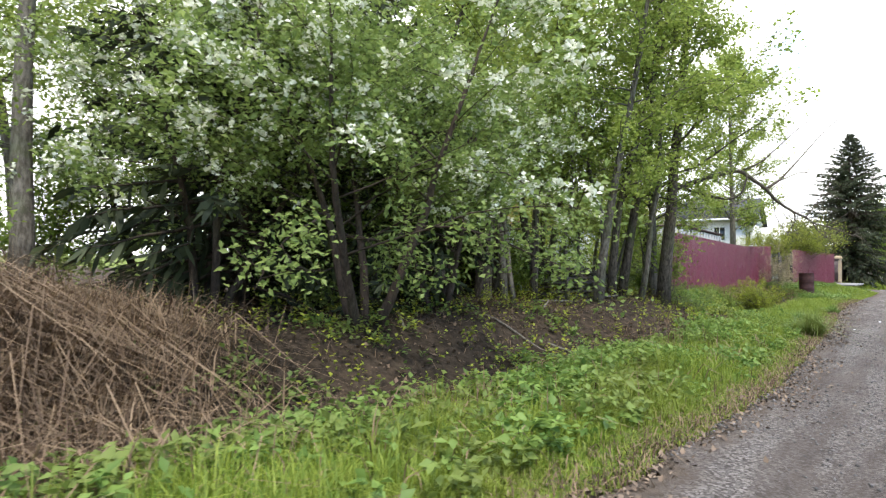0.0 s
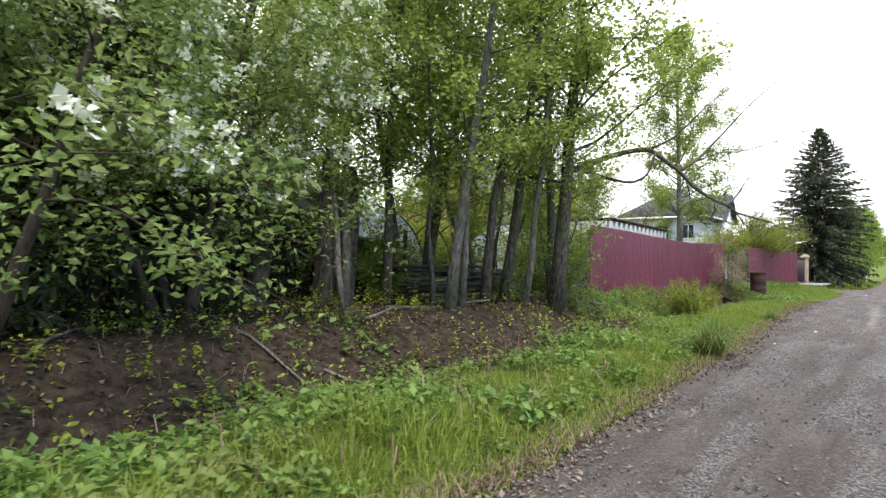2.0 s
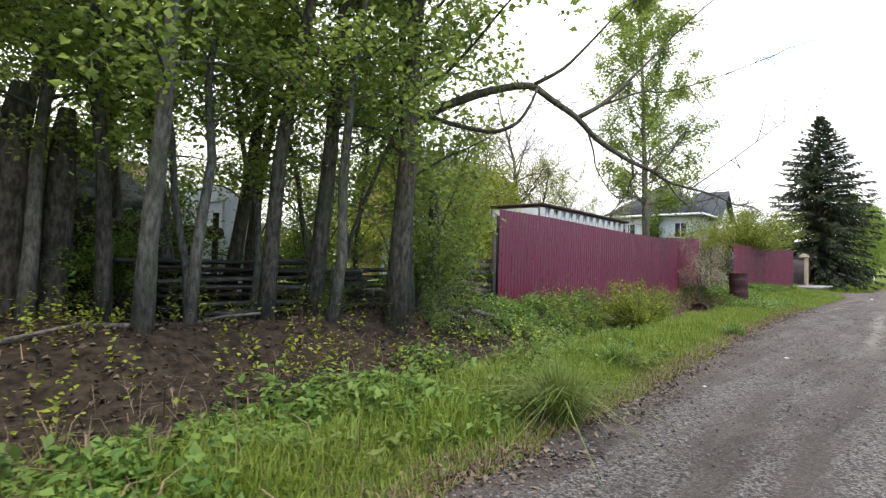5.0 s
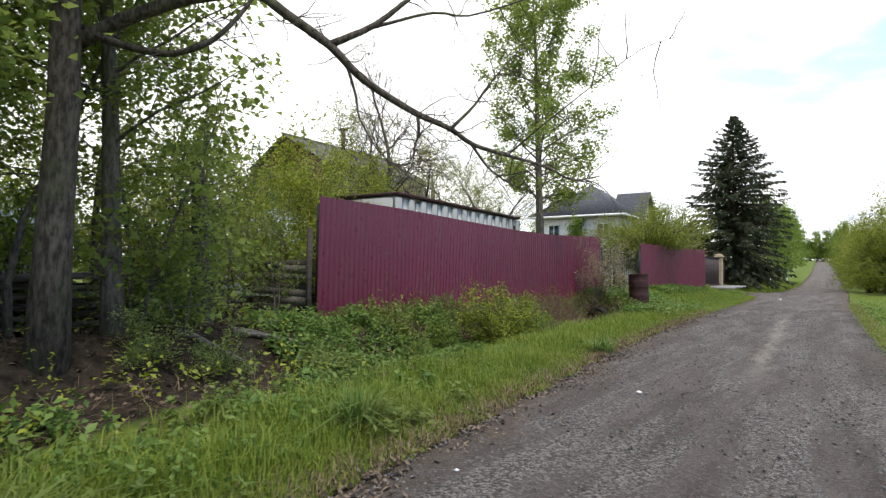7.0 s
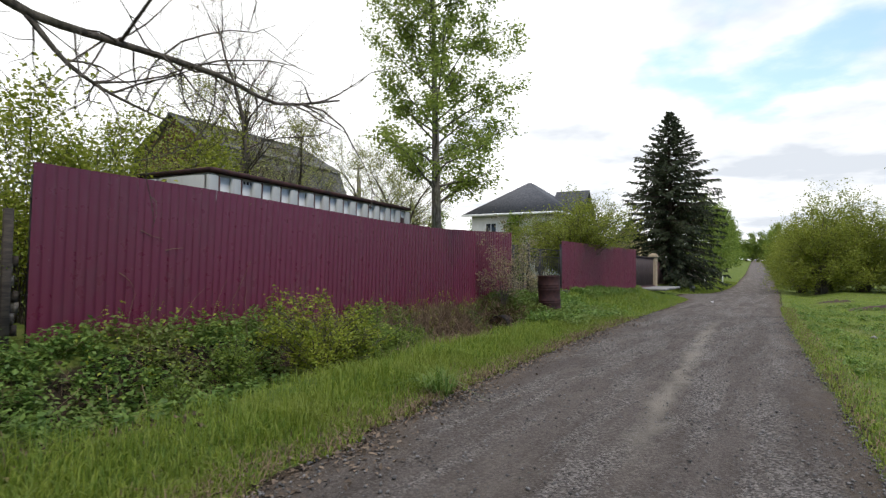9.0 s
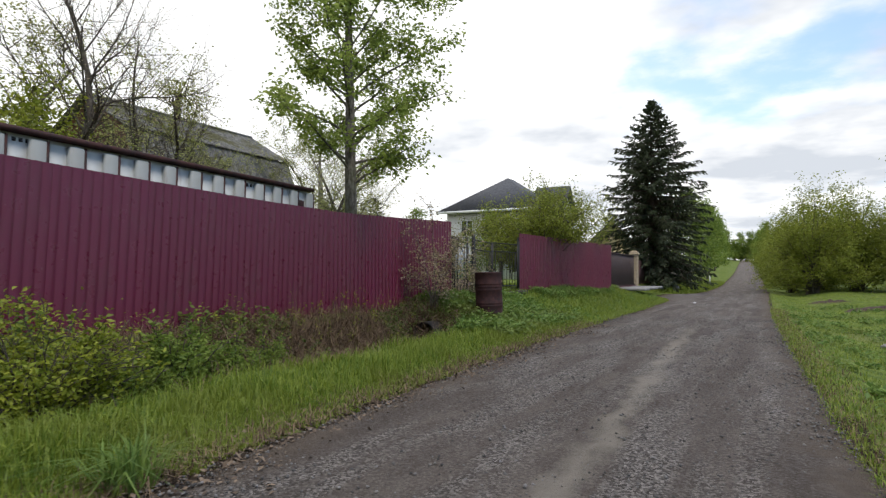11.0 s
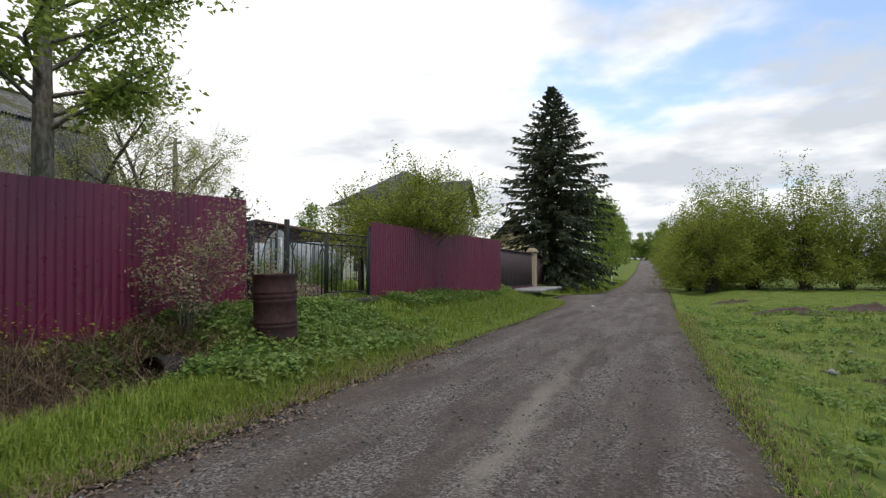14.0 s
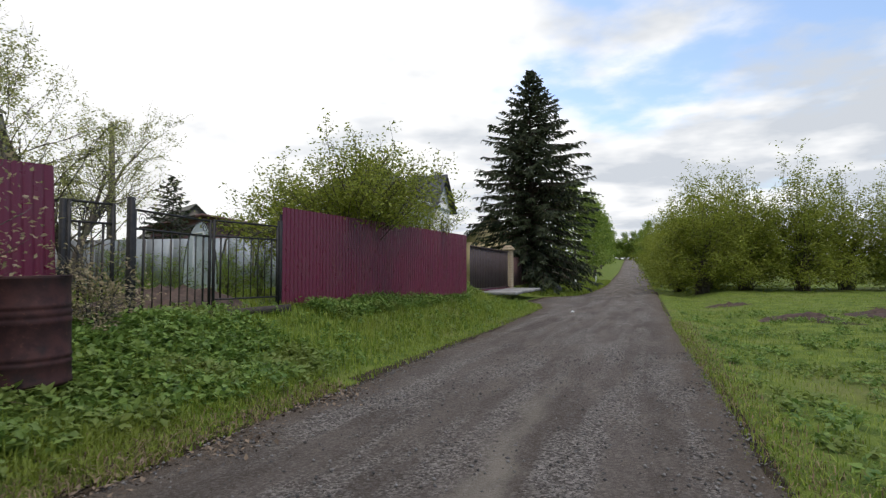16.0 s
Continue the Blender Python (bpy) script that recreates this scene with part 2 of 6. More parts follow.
def road_mat():
    m = Mat("gravel_road")
    uv = m.n("ShaderNodeUVMap")
    uv.uv_map = "lane"
    sep = m.n("ShaderNodeSeparateXYZ")
    m.put(sep.inputs[0], uv.outputs[0])
    u, v = sep.outputs[0], sep.outputs[1]
    vor = m.n("ShaderNodeTexVoronoi")
    vor.inputs["Scale"].default_value = 66
    m.put(vor.inputs["Vector"], m.co)
    vor2 = m.n("ShaderNodeTexVoronoi")
    vor2.inputs["Scale"].default_value = 190
    m.put(vor2.inputs["Vector"], m.co)
    fine = m.noise(60, 5, 0.7)
    big = m.noise(0.9, 5, 0.62, stretch=(2.4, 0.22, 1))
    patch = m.noise(1.6, 5, 0.6, stretch=(1.5, 0.5, 1))
    col = m.mix(m.ramp(big, 0.38, 0.62), (0.076, 0.058, 0.046), (0.132, 0.107, 0.090))
    col = m.mix(m.ramp(patch, 0.48, 0.68, 0, 0.75), col, (0.165, 0.136, 0.112))
    # loose stones: each cell has its own grey
    sepc = m.n("ShaderNodeSeparateColor")
    m.put(sepc.inputs[0], vor.outputs["Color"])
    gravel = m.ramp(m.noise(1.1, 5, 0.6, stretch=(2.2, 0.25, 1)), 0.44, 0.60)
    stone = m.mix(m.math("POWER", sepc.outputs[0], 1.6), (0.046, 0.039, 0.034), (0.40, 0.362, 0.328))
    col = m.mix(m.math("ADD", m.math("MULTIPLY", gravel, 0.60), 0.22), col, stone)
    col = m.mix(m.ramp(fine, 0.35, 0.75, 0, 0.4), col, (0.052, 0.046, 0.042))
    # dusty wheel strip
    w = m.math("ABSOLUTE", m.math("SUBTRACT", u, 0.555))
    edge = m.math("ADD", w, m.math("MULTIPLY", m.noise(2.6, 5, stretch=(1.5, 0.5, 1)), 0.11))
    along = m.math("MULTIPLY", m.ramp(v, 17.0, 19.0), m.ramp(v, 33.0, 26.0))
    dust = m.math("MULTIPLY", m.ramp(edge, 0.105, 0.050), along)
    col = m.mix(m.math("MULTIPLY", dust, 0.75), col, (0.275, 0.245, 0.20))
    # earth at the rims
    rim = m.math("ABSOLUTE", m.math("SUBTRACT", u, 0.5))
    rim = m.ramp(m.math("ADD", rim, m.math("MULTIPLY", m.noise(2.2, 5, 0.65), 0.26)), 0.49, 0.61)
    col = m.mix(rim, col, m.mix(m.noise(14, 4), (0.055, 0.042, 0.032), (0.16, 0.125, 0.095)))
    hgt = m.math("ADD", m.math("MULTIPLY", vor.outputs["Distance"], -0.5), m.math("ADD", m.math("MULTIPLY", vor2.outputs["Distance"], -0.25), fine))
    return m.bsdf(col, 0.9, bump=hgt, strength=0.9, dist=0.03, spec=0.2)


def ground_mat():
    m = Mat("ground_soil")
    soil = m.mix(m.ramp(m.noise(9, 6, 0.65), 0.3, 0.7), (0.016, 0.012, 0.008), (0.068, 0.049, 0.032))
    turf = m.mix(m.ramp(m.noise(2.5, 5), 0.35, 0.65), (0.070, 0.105, 0.018), (0.140, 0.180, 0.032))
    turf = m.mix(m.ramp(m.noise(0.35, 5, 0.6), 0.5, 0.72), turf, (0.150, 0.160, 0.050))
    bare = m.ramp(m.math("ADD", m.attr("bare"), m.math("MULTIPLY", m.math("SUBTRACT", m.noise(1.8, 5), 0.5), 0.9)), 0.4, 0.6)
    f = m.noise(30, 6, 0.7)
    return m.bsdf(m.mix(bare, turf, soil), 0.95, bump=f, strength=0.8, dist=0.04, spec=0.15)


def fence_mat():
    m = Mat("maroon_coated_steel")
    r = m.rand()
    col = m.mix(m.ramp(r, 0, 1), (0.104, 0.0100, 0.033), (0.124, 0.0120, 0.040))
    dirt = m.ramp(m.noise(2.3, 6, 0.65, stretch=(1, 1, 0.5)), 0.48, 0.75, 0, 0.28)
    col = m.mix(dirt, col, (0.085, 0.040, 0.045))
    spots = m.ramp(m.noise(26, 2), 0.72, 0.78, 0, 0.35)
    col = m.mix(spots, col, (0.30, 0.22, 0.22))
    return m.bsdf(col, m.ramp(m.noise(5, 4), 0.3, 0.7, 0.26, 0.42), bump=m.noise(3, 3), strength=0.06, dist=0.02, spec=0.5)


def rust_mat():
    m = Mat("rusty_steel")
    n1 = m.noise(7, 7, 0.65)
    col = m.mix(m.ramp(n1, 0.35, 0.62), (0.028, 0.0095, 0.0100), (0.058, 0.0200, 0.0175))
    col = m.mix(m.ramp(m.noise(3, 5, 0.6), 0.52, 0.7), col, (0.020, 0.012, 0.012))
    col = m.mix(m.ramp(m.noise(28, 4), 0.62, 0.75, 0, 0.6), col, (0.105, 0.045, 0.026))
    return m.bsdf(col, 0.72, 0.15, bump=n1, strength=0.35, dist=0.01)


def container_mat(name, base):
    m = Mat(name)
    col = m.mix(m.ramp(m.noise(4, 6, 0.65), 0.5, 0.72, 0, 0.5), base, (0.30, 0.29, 0.26))
    streak = m.ramp(m.noise(7, 5, 0.6, stretch=(1, 1, 0.12)), 0.58, 0.78, 0, 0.7)
    col = m.mix(streak, col, (0.14, 0.075, 0.045))
    return m.bsdf(col, 0.7, bump=m.noise(12, 4), strength=0.15, dist=0.01)


def slate_mat():
    m = Mat("mossy_asbestos_roof")
    col = m.mix(m.ramp(m.noise(5, 6, 0.65), 0.35, 0.65), (0.085, 0.085, 0.080), (0.205, 0.200, 0.185))
    col = m.mix(m.ramp(m.noise(0.9, 6, 0.65), 0.45, 0.62, 0, 0.85), col, (0.080, 0.078, 0.030))
    return m.bsdf(col, 0.95, bump=m.noise(20, 5), strength=0.4, dist=0.02, spec=0.2)


def film_mat():
    m = Mat("greenhouse_film")
    col = m.mix(m.ramp(m.noise(1.3, 4), 0.35, 0.7), (0.46, 0.51, 0.54), (0.66, 0.70, 0.72))
    return m.bsdf(col, 0.35, bump=m.noise(1.5, 3), strength=0.2, dist=0.05, through=0.35)


ROAD, GROUND, MAROON, RUST = road_mat(), ground_mat(), fence_mat(), rust_mat()
CONT_W, CONT_G = container_mat("container_white_paint", (0.50, 0.51, 0.50)), container_mat("container_grey_rib", (0.30, 0.31, 0.30))
SLATE, FILM = slate_mat(), film_mat()
IRON = plain_mat("black_iron", (0.018, 0.018, 0.020), (0.040, 0.036, 0.034), 20, 0.6, 0.3)
BARK_D = bark_mat("dark_bark", (0.040, 0.032, 0.026), (0.150, 0.125, 0.100))
BARK_P = bark_mat("pale_bark", (0.070, 0.060, 0.048), (0.205, 0.182, 0.152), amount=0.45)
BARK_S = bark_mat("spruce_bark", (0.035, 0.026, 0.020), (0.085, 0.062, 0.048), amount=0.1)
L_CHERRY = leaf_mat("bird_cherry_leaf", (0.150, 0.215, 0.058), (0.300, 0.380, 0.115), through=0.56)
L_FRESH = leaf_mat("fresh_leaf", (0.120, 0.190, 0.030), (0.250, 0.325, 0.062), through=0.48)
L_MAPLE = leaf_mat("maple_leaf", (0.180, 0.245, 0.048), (0.350, 0.420, 0.098), through=0.64)
L_WILLOW = leaf_mat("willow_leaf", (0.160, 0.200, 0.026), (0.315, 0.345, 0.056), through=0.48)
L_NEEDLE = leaf_mat("spruce_needles", (0.020, 0.029, 0.013), (0.060, 0.074, 0.032), through=0.15, rough=0.65)
L_WEED = leaf_mat("weed_leaf", (0.088, 0.160, 0.032), (0.205, 0.300, 0.066), (0.170, 0.215, 0.052), through=0.4)
L_YELLOW = leaf_mat("yellow_green_leaf", (0.170, 0.220, 0.022), (0.340, 0.370, 0.045))
L_GRASS = leaf_mat("grass_blade", (0.108, 0.178, 0.020), (0.268, 0.322, 0.048), (0.205, 0.250, 0.040), through=0.4)
L_DRY = leaf_mat("dry_stalk", (0.080, 0.050, 0.030), (0.280, 0.198, 0.122), through=0.15, rough=0.85)
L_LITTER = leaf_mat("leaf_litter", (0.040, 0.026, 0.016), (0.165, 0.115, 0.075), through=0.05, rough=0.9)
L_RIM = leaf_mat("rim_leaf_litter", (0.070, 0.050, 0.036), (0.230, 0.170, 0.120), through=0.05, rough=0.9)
L_PALE = leaf_mat("pale_bud_leaf", (0.260, 0.240, 0.110), (0.460, 0.370, 0.250), through=0.45)
L_BUD = leaf_mat("early_yellow_leaf", (0.210, 0.240, 0.060), (0.420, 0.420, 0.160), through=0.45)
BLOSSOM = leaf_mat("white_blossom", (0.66, 0.68, 0.53), (0.84, 0.85, 0.72), through=0.35)
STONE = leaf_mat("grey_stone", (0.060, 0.056, 0.053), (0.215, 0.203, 0.192), through=0.01, rough=0.9)
WOOD_OLD = plain_mat("weathered_wood", (0.060, 0.050, 0.042), (0.210, 0.185, 0.155), 9, 0.9, strength=0.5, stretch=(3, 0.5, 3))
WOOD_DARK = plain_mat("dark_wood", (0.030, 0.024, 0.020), (0.080, 0.062, 0.048), 9, 0.9, strength=0.5, stretch=(3, 0.5, 3))
BROWN = plain_mat("brown_coated_steel", (0.052, 0.034, 0.032), (0.075, 0.050, 0.046), 4, 0.5)
PILLAR = plain_mat("tan_brick", (0.330, 0.250, 0.165), (0.450, 0.360, 0.250), 12, 0.85)
CONCRETE = plain_mat("concrete", (0.190, 0.180, 0.168), (0.300, 0.288, 0.270), 3, 0.9)
WHITE = plain_mat("white_render", (0.62, 0.61, 0.57), (0.74, 0.73, 0.69), 1.2, 0.85)
TRIM = plain_mat("white_trim", (0.70, 0.70, 0.69), (0.80, 0.80, 0.79), 3, 0.6)
ROOF_D = plain_mat("dark_shingle", (0.050, 0.052, 0.058), (0.090, 0.092, 0.100), 5, 0.85)
GLASS_D = plain_mat("window_glass", (0.020, 0.024, 0.028), (0.035, 0.040, 0.045), 1, 0.08, spec=0.6)
YELLOW_W = plain_mat("ochre_boards", (0.360, 0.290, 0.150), (0.460, 0.380, 0.210), 5, 0.8)
REDWOOD = plain_mat("red_brown_boards", (0.150, 0.070, 0.050), (0.240, 0.120, 0.085), 6, 0.85, stretch=(4, 4, 0.4))
EARTH = plain_mat("dug_earth", (0.030, 0.019, 0.015), (0.085, 0.054, 0.041), 11, 0.95, strength=0.9)
SHED = plain_mat("shed_boards", (0.115, 0.060, 0.058), (0.160, 0.088, 0.082), 4, 0.8)
TIN = plain_mat("pale_sheet", (0.27, 0.30, 0.33), (0.38, 0.41, 0.44), 2, 0.5)
BLUE = plain_mat("bluish_sheet", (0.30, 0.38, 0.46), (0.42, 0.50, 0.56), 2, 0.6)


# ---- ground and road ----
Y_L = [-60, -3, 2, 5, 9, 13, 16, 19, 25, 31, 38, 44.3, 46.5, 48, 53.5, 56, 60, 81, 120, 265, 600]
X_L = [-0.9, -0.75, -0.75, -0.72, -1.0, -1.28, -1.58, -1.9, -2.28, -2.46, -2.6, -2.85, -3.3, -4.2, -4.2, -2.9, -2.75, -3.0, -3.6, -8.0, -19.0]
Y_R = [-60, 0, 18, 27, 32, 45, 53, 81, 120, 265, 600]
X_R = [2.6, 2.2, 1.65, 1.36, 1.22, 1.1, 1.15, 0.85, 0.1, -3.6, -14.0]


def left_edge(y):
    return np.interp(y, Y_L, X_L)


def right_edge(y):
    return np.interp(y, Y_R, X_R)


def step(x, a, b):
    t = np.clip((np.asarray(x, float) - a) / (b - a), 0, 1)
    return t * t * (3 - 2 * t)


def road_z(y):
    y = np.asarray(y, float)
    d = np.maximum(y - 68.0, 0)
    return np.where(d < 24, d * d / 24 * 0.0165, 0.033 * (d - 12))


def wave(x, y, s, seed=0.0):
    """Gentle unevenness out of a few sines."""
    x, y = np.asarray(x, float) * s, np.asarray(y, float) * s
    return (np.sin(x * 1.7 + y * 0.9 + seed) + np.sin(-x * 0.8 + y * 2.1 + 1.3 * seed + 1) + np.sin(x * 3.1 - y * 1.4 + 2 * seed + 2) * 0.6 + np.sin(x * 0.5 + y * 4.3 + seed) * 0.4) / 3


def ground_z(x, y):
    x, y = np.asarray(x, float), np.asarray(y, float)
    l, r = left_edge(y), right_edge(y)
    u = l - x                        # metres to the left of the road
    w = x - r
    base = road_z(y)
    # left: three stretches along the walk, blended
    wood = 0.03 * step(u, 0, 0.5) - 0.22 * step(u, 1.5, 2.6) + 0.62 * step(u, 2.7 , 4.2) + 0.1 * step(u, 4, 9)
    ditch = 0.10 * step(u, 0.2, 1.0) - 0.42 * step(u, 1.5, 2.4) + 0.70 * step(u, 2.7, 3.7) + 0.15 * step(u, 3.6, 9)
    bank = 0.06 * step(u, 0, 0.6) + 0.50 * step(u, 0.8, 3.2) + 0.06 * step(u, 3, 8)
    wood = np.where(y < 7.5, wood, wood + (0.30 * step(u, 1.6, 2.6) * (1 - step(u, 3.4, 4.4))) * step(y, 7.0, 8.8))
    k1, k2 = step(y, 13.5, 16.5), step(y, 26.0, 27.6)
    left = wood * (1 - k1) + ditch * k1 * (1 - k2) + bank * k2
    # the drive at the brown gate and what follows
    k3 = step(y, 46.0, 48.0) * (1 - step(y, 54.5, 56.5))
    left = left * (1 - k3 * 0.35 * (1 - step(u, 0.5, 2.6)))
    left = left - 0.42 * np.exp(-((x + 5.0) / 0.42) ** 2 - ((y - 26.45) / 0.55) ** 2)
    left = left + 0.07 * wave(x, y, 1.1) * step(u, 0.2, 1.2)
    right = -0.25 * step(w, 0.1, 1.8) + np.clip(y - 30, 0, 40) * 0.014 * step(w, 0.5, 4) + 0.06 * wave(x, y, 0.8, 2) * step(w, 0.4, 2)
    z = base + np.where(u > 0, left, 0) + np.where(w > 0, right, 0)
    on = (u <= 0) & (w <= 0)
    edge = np.minimum(-u, -w)
    return z - np.where(on, 0.05 * step(edge, -0.02, 0.12), 0)


def bare_at(x, y):
    """1 where the soil lies open, 0 where turf covers it."""
    u = left_edge(y) - x
    b = step(u, 1.7, 2.5) * (1 - step(y, 14.5, 17.5))
    b = np.maximum(b, step(u, 1.6, 2.1) * (1 - step(u, 3.2, 3.8)) * step(y, 14, 18) * (1 - step(y, 26.5, 28)))
    field = 0.75 * step(wave(x, y, 0.55, 8) + 0.4 * wave(x, y, 2.0, 3), 0.55, 0.8) * step(x - right_edge(y), 0.8, 2.0)
    return np.where(u < 0.12, np.where(x > right_edge(y) + 0.1, field, 1.0), b)


def lines(*spans):
    out = []
    for a, b, s in spans:
        out += list(np.arange(a, b, s))
    return np.array(out + [spans[-1][1]])


gx = lines((-1500, -200, 260), (-200, -40, 32), (-40, -12, 2.0), (-12, 6, 0.16), (6, 16, 0.8), (16, 60, 4), (60, 200, 28), (200, 1500, 260))
gy = lines((-1200, -200, 250), (-200, -20, 30), (-20, -4, 1.0), (-4, 34, 0.16), (34, 62, 0.4), (62, 130, 2), (130, 400, 15), (400, 2000, 160))
GX, GY = np.meshgrid(gx, gy)
GZ = ground_z(GX, GY)
far = np.clip((np.hypot(GX, GY) - 300) / 600, 0, 1)
GZ = GZ * (1 - far) + far * np.minimum(GZ, 8)
g = Geo()
ni, nj = len(gy), len(gx)
I, J = np.meshgrid(np.arange(ni - 1), np.arange(nj - 1), indexing="ij")
g.add(np.stack([GX, GY, GZ], -1), np.stack([I * nj + J, I * nj + J + 1, (I + 1) * nj + J + 1, (I + 1) * nj + J], -1).reshape(-1, 4))
ground = solid("ground", g, GROUND, "uneven verge and field soil with turf and leaf litter", "ground", kind="structure", smooth=True)
att = ground.data.attributes.new("bare", "FLOAT", "POINT")
att.data.foreach_set("value", bare_at(GX, GY).ravel().astype(np.float32))

rng = np.random.default_rng(3)
ry = lines((-40, -4, 1.0), (-4, 40, 0.12), (40, 70, 0.4), (70, 140, 2), (140, 420, 10))
ru = np.linspace(0, 1, 41)
le = left_edge(ry) - 0.05 + 0.10 * wave(ry, ry * 0.3, 2.3, 1) + 0.05 * wave(ry, ry, 7.0, 3) + rng.normal(0, 0.015, len(ry))
re_ = right_edge(ry) + 0.05 + 0.09 * wave(ry, ry * 0.2, 1.9, 4) + 0.04 * wave(ry, ry, 6.0, 5) + rng.normal(0, 0.015, len(ry))
RX = le[:, None] + (re_ - le)[:, None] * ru
RY = np.repeat(ry[:, None], len(ru), 1)
RZ = road_z(RY) + 0.012 + 0.018 * wave(RX, RY, 1.3, 6) - 0.03 * np.exp(-((ru - 0.33) / 0.08) ** 2) * (0.6 + 0.4 * wave(RX, RY, 0.5)) - 0.03 * np.exp(-((ru - 0.74) / 0.08) ** 2)
RZ -= 0.03 * (np.exp(-(ru / 0.03) ** 2) + np.exp(-((1 - ru) / 0.03) ** 2))
g = Geo()
ni, nj = len(ry), len(ru)
I, J = np.meshgrid(np.arange(ni - 1), np.arange(nj - 1), indexing="ij")
g.add(np.stack([RX, RY, RZ], -1), np.stack([I * nj + J, I * nj + J + 1, (I + 1) * nj + J + 1, (I + 1) * nj + J], -1).reshape(-1, 4))
road = solid("road", g, ROAD, "worn grey gravel track with dusty wheel strips", "road", kind="structure", smooth=True)
uvl = road.data.uv_layers.new(name="lane")
li = np.zeros(len(road.data.loops), np.int32)
road.data.loops.foreach_get("vertex_index", li)
UV = np.stack([np.repeat(ru[None], ni, 0), RY], -1).reshape(-1, 2)
uvl.data.foreach_set("uv", UV[li].ravel().astype(np.float32))


# ---- plants: generators ----
def unit(v):
    return v / (np.linalg.norm(v, axis=-1, keepdims=True) + 1e-9)


def leaves(geo, p, size, rng, up=0.5, width=0.55, fold=0.18, hang=0.0):
    """Folded leaves of two faces each, at points p."""
    n = len(p)
    size = np.broadcast_to(size, (n,))[:, None]
    d = unit(rng.normal(size=(n, 3)) * np.array([1, 1, 0.5]) + np.array([0, 0, -hang]))
    nrm = unit(rng.normal(size=(n, 3)) + np.array([0, 0, up * 2]))
    s = unit(np.cross(d, nrm))
    nrm = np.cross(s, d)
    tip = p + d * size
    mid = p + d * size * 0.45 + nrm * size * fold
    v = np.stack([p, mid + s * size * width * 0.5, tip, mid - s * size * width * 0.5], 1).reshape(-1, 3)
    b = np.arange(n)[:, None] * 4
    return geo.add(v, np.concatenate([b + np.array([[0, 1, 2]]), b + np.array([[0, 2, 3]])]))


def blades(geo, p, h, rng, lean=0.45, width=0.008):
    """Bent grass blades of three faces each, rooted at p."""
    n = len(p)
    h = np.broadcast_to(h, (n,))[:, None]
    az = rng.uniform(0, 2 * math.pi, n)
    d = np.stack([np.cos(az), np.sin(az), np.zeros(n)], 1)
    s = np.stack([-np.sin(az), np.cos(az), np.zeros(n)], 1) * (width * rng.uniform(0.6, 1.4, n))[:, None]
    ln = (lean * np.abs(rng.normal(0.5, 0.5, n)))[:, None]
    m = p + np.array([0, 0, 1]) * h * 0.55 + d * h * ln * 0.3
    t = p + np.array([0, 0, 1]) * h * (1 - 0.35 * ln) + d * h * ln
    v = np.stack([p - s, p + s, m + s * 0.8, m - s * 0.8, t], 1).reshape(-1, 3)
    b = np.arange(n)[:, None] * 5
    return geo.add(v, b + np.array([[0, 1, 2, 3]]), b + np.array([[3, 2, 4]]))


def bent(a, d, length, rng, n=5, wob=0.12, bend=0.0):
    """A wandering path from a in direction d; bend lifts (+) or drops (-) its end."""
    d = np.asarray(d, float) / np.linalg.norm(d)
    pts, st = [np.asarray(a, float)], length / (n - 1)
    for i in range(n - 1):
        d = d + rng.normal(0, wob, 3) + np.array([0, 0, bend / n])
        d /= np.linalg.norm(d)
        pts.append(pts[-1] + d * st)
    return np.array(pts)


def on_path(path, f):
    i = np.clip(f * (len(path) - 1), 0, len(path) - 1.001)
    k = i.astype(int)
    return path[k] + (path[k + 1] - path[k]) * (i - k)[:, None]


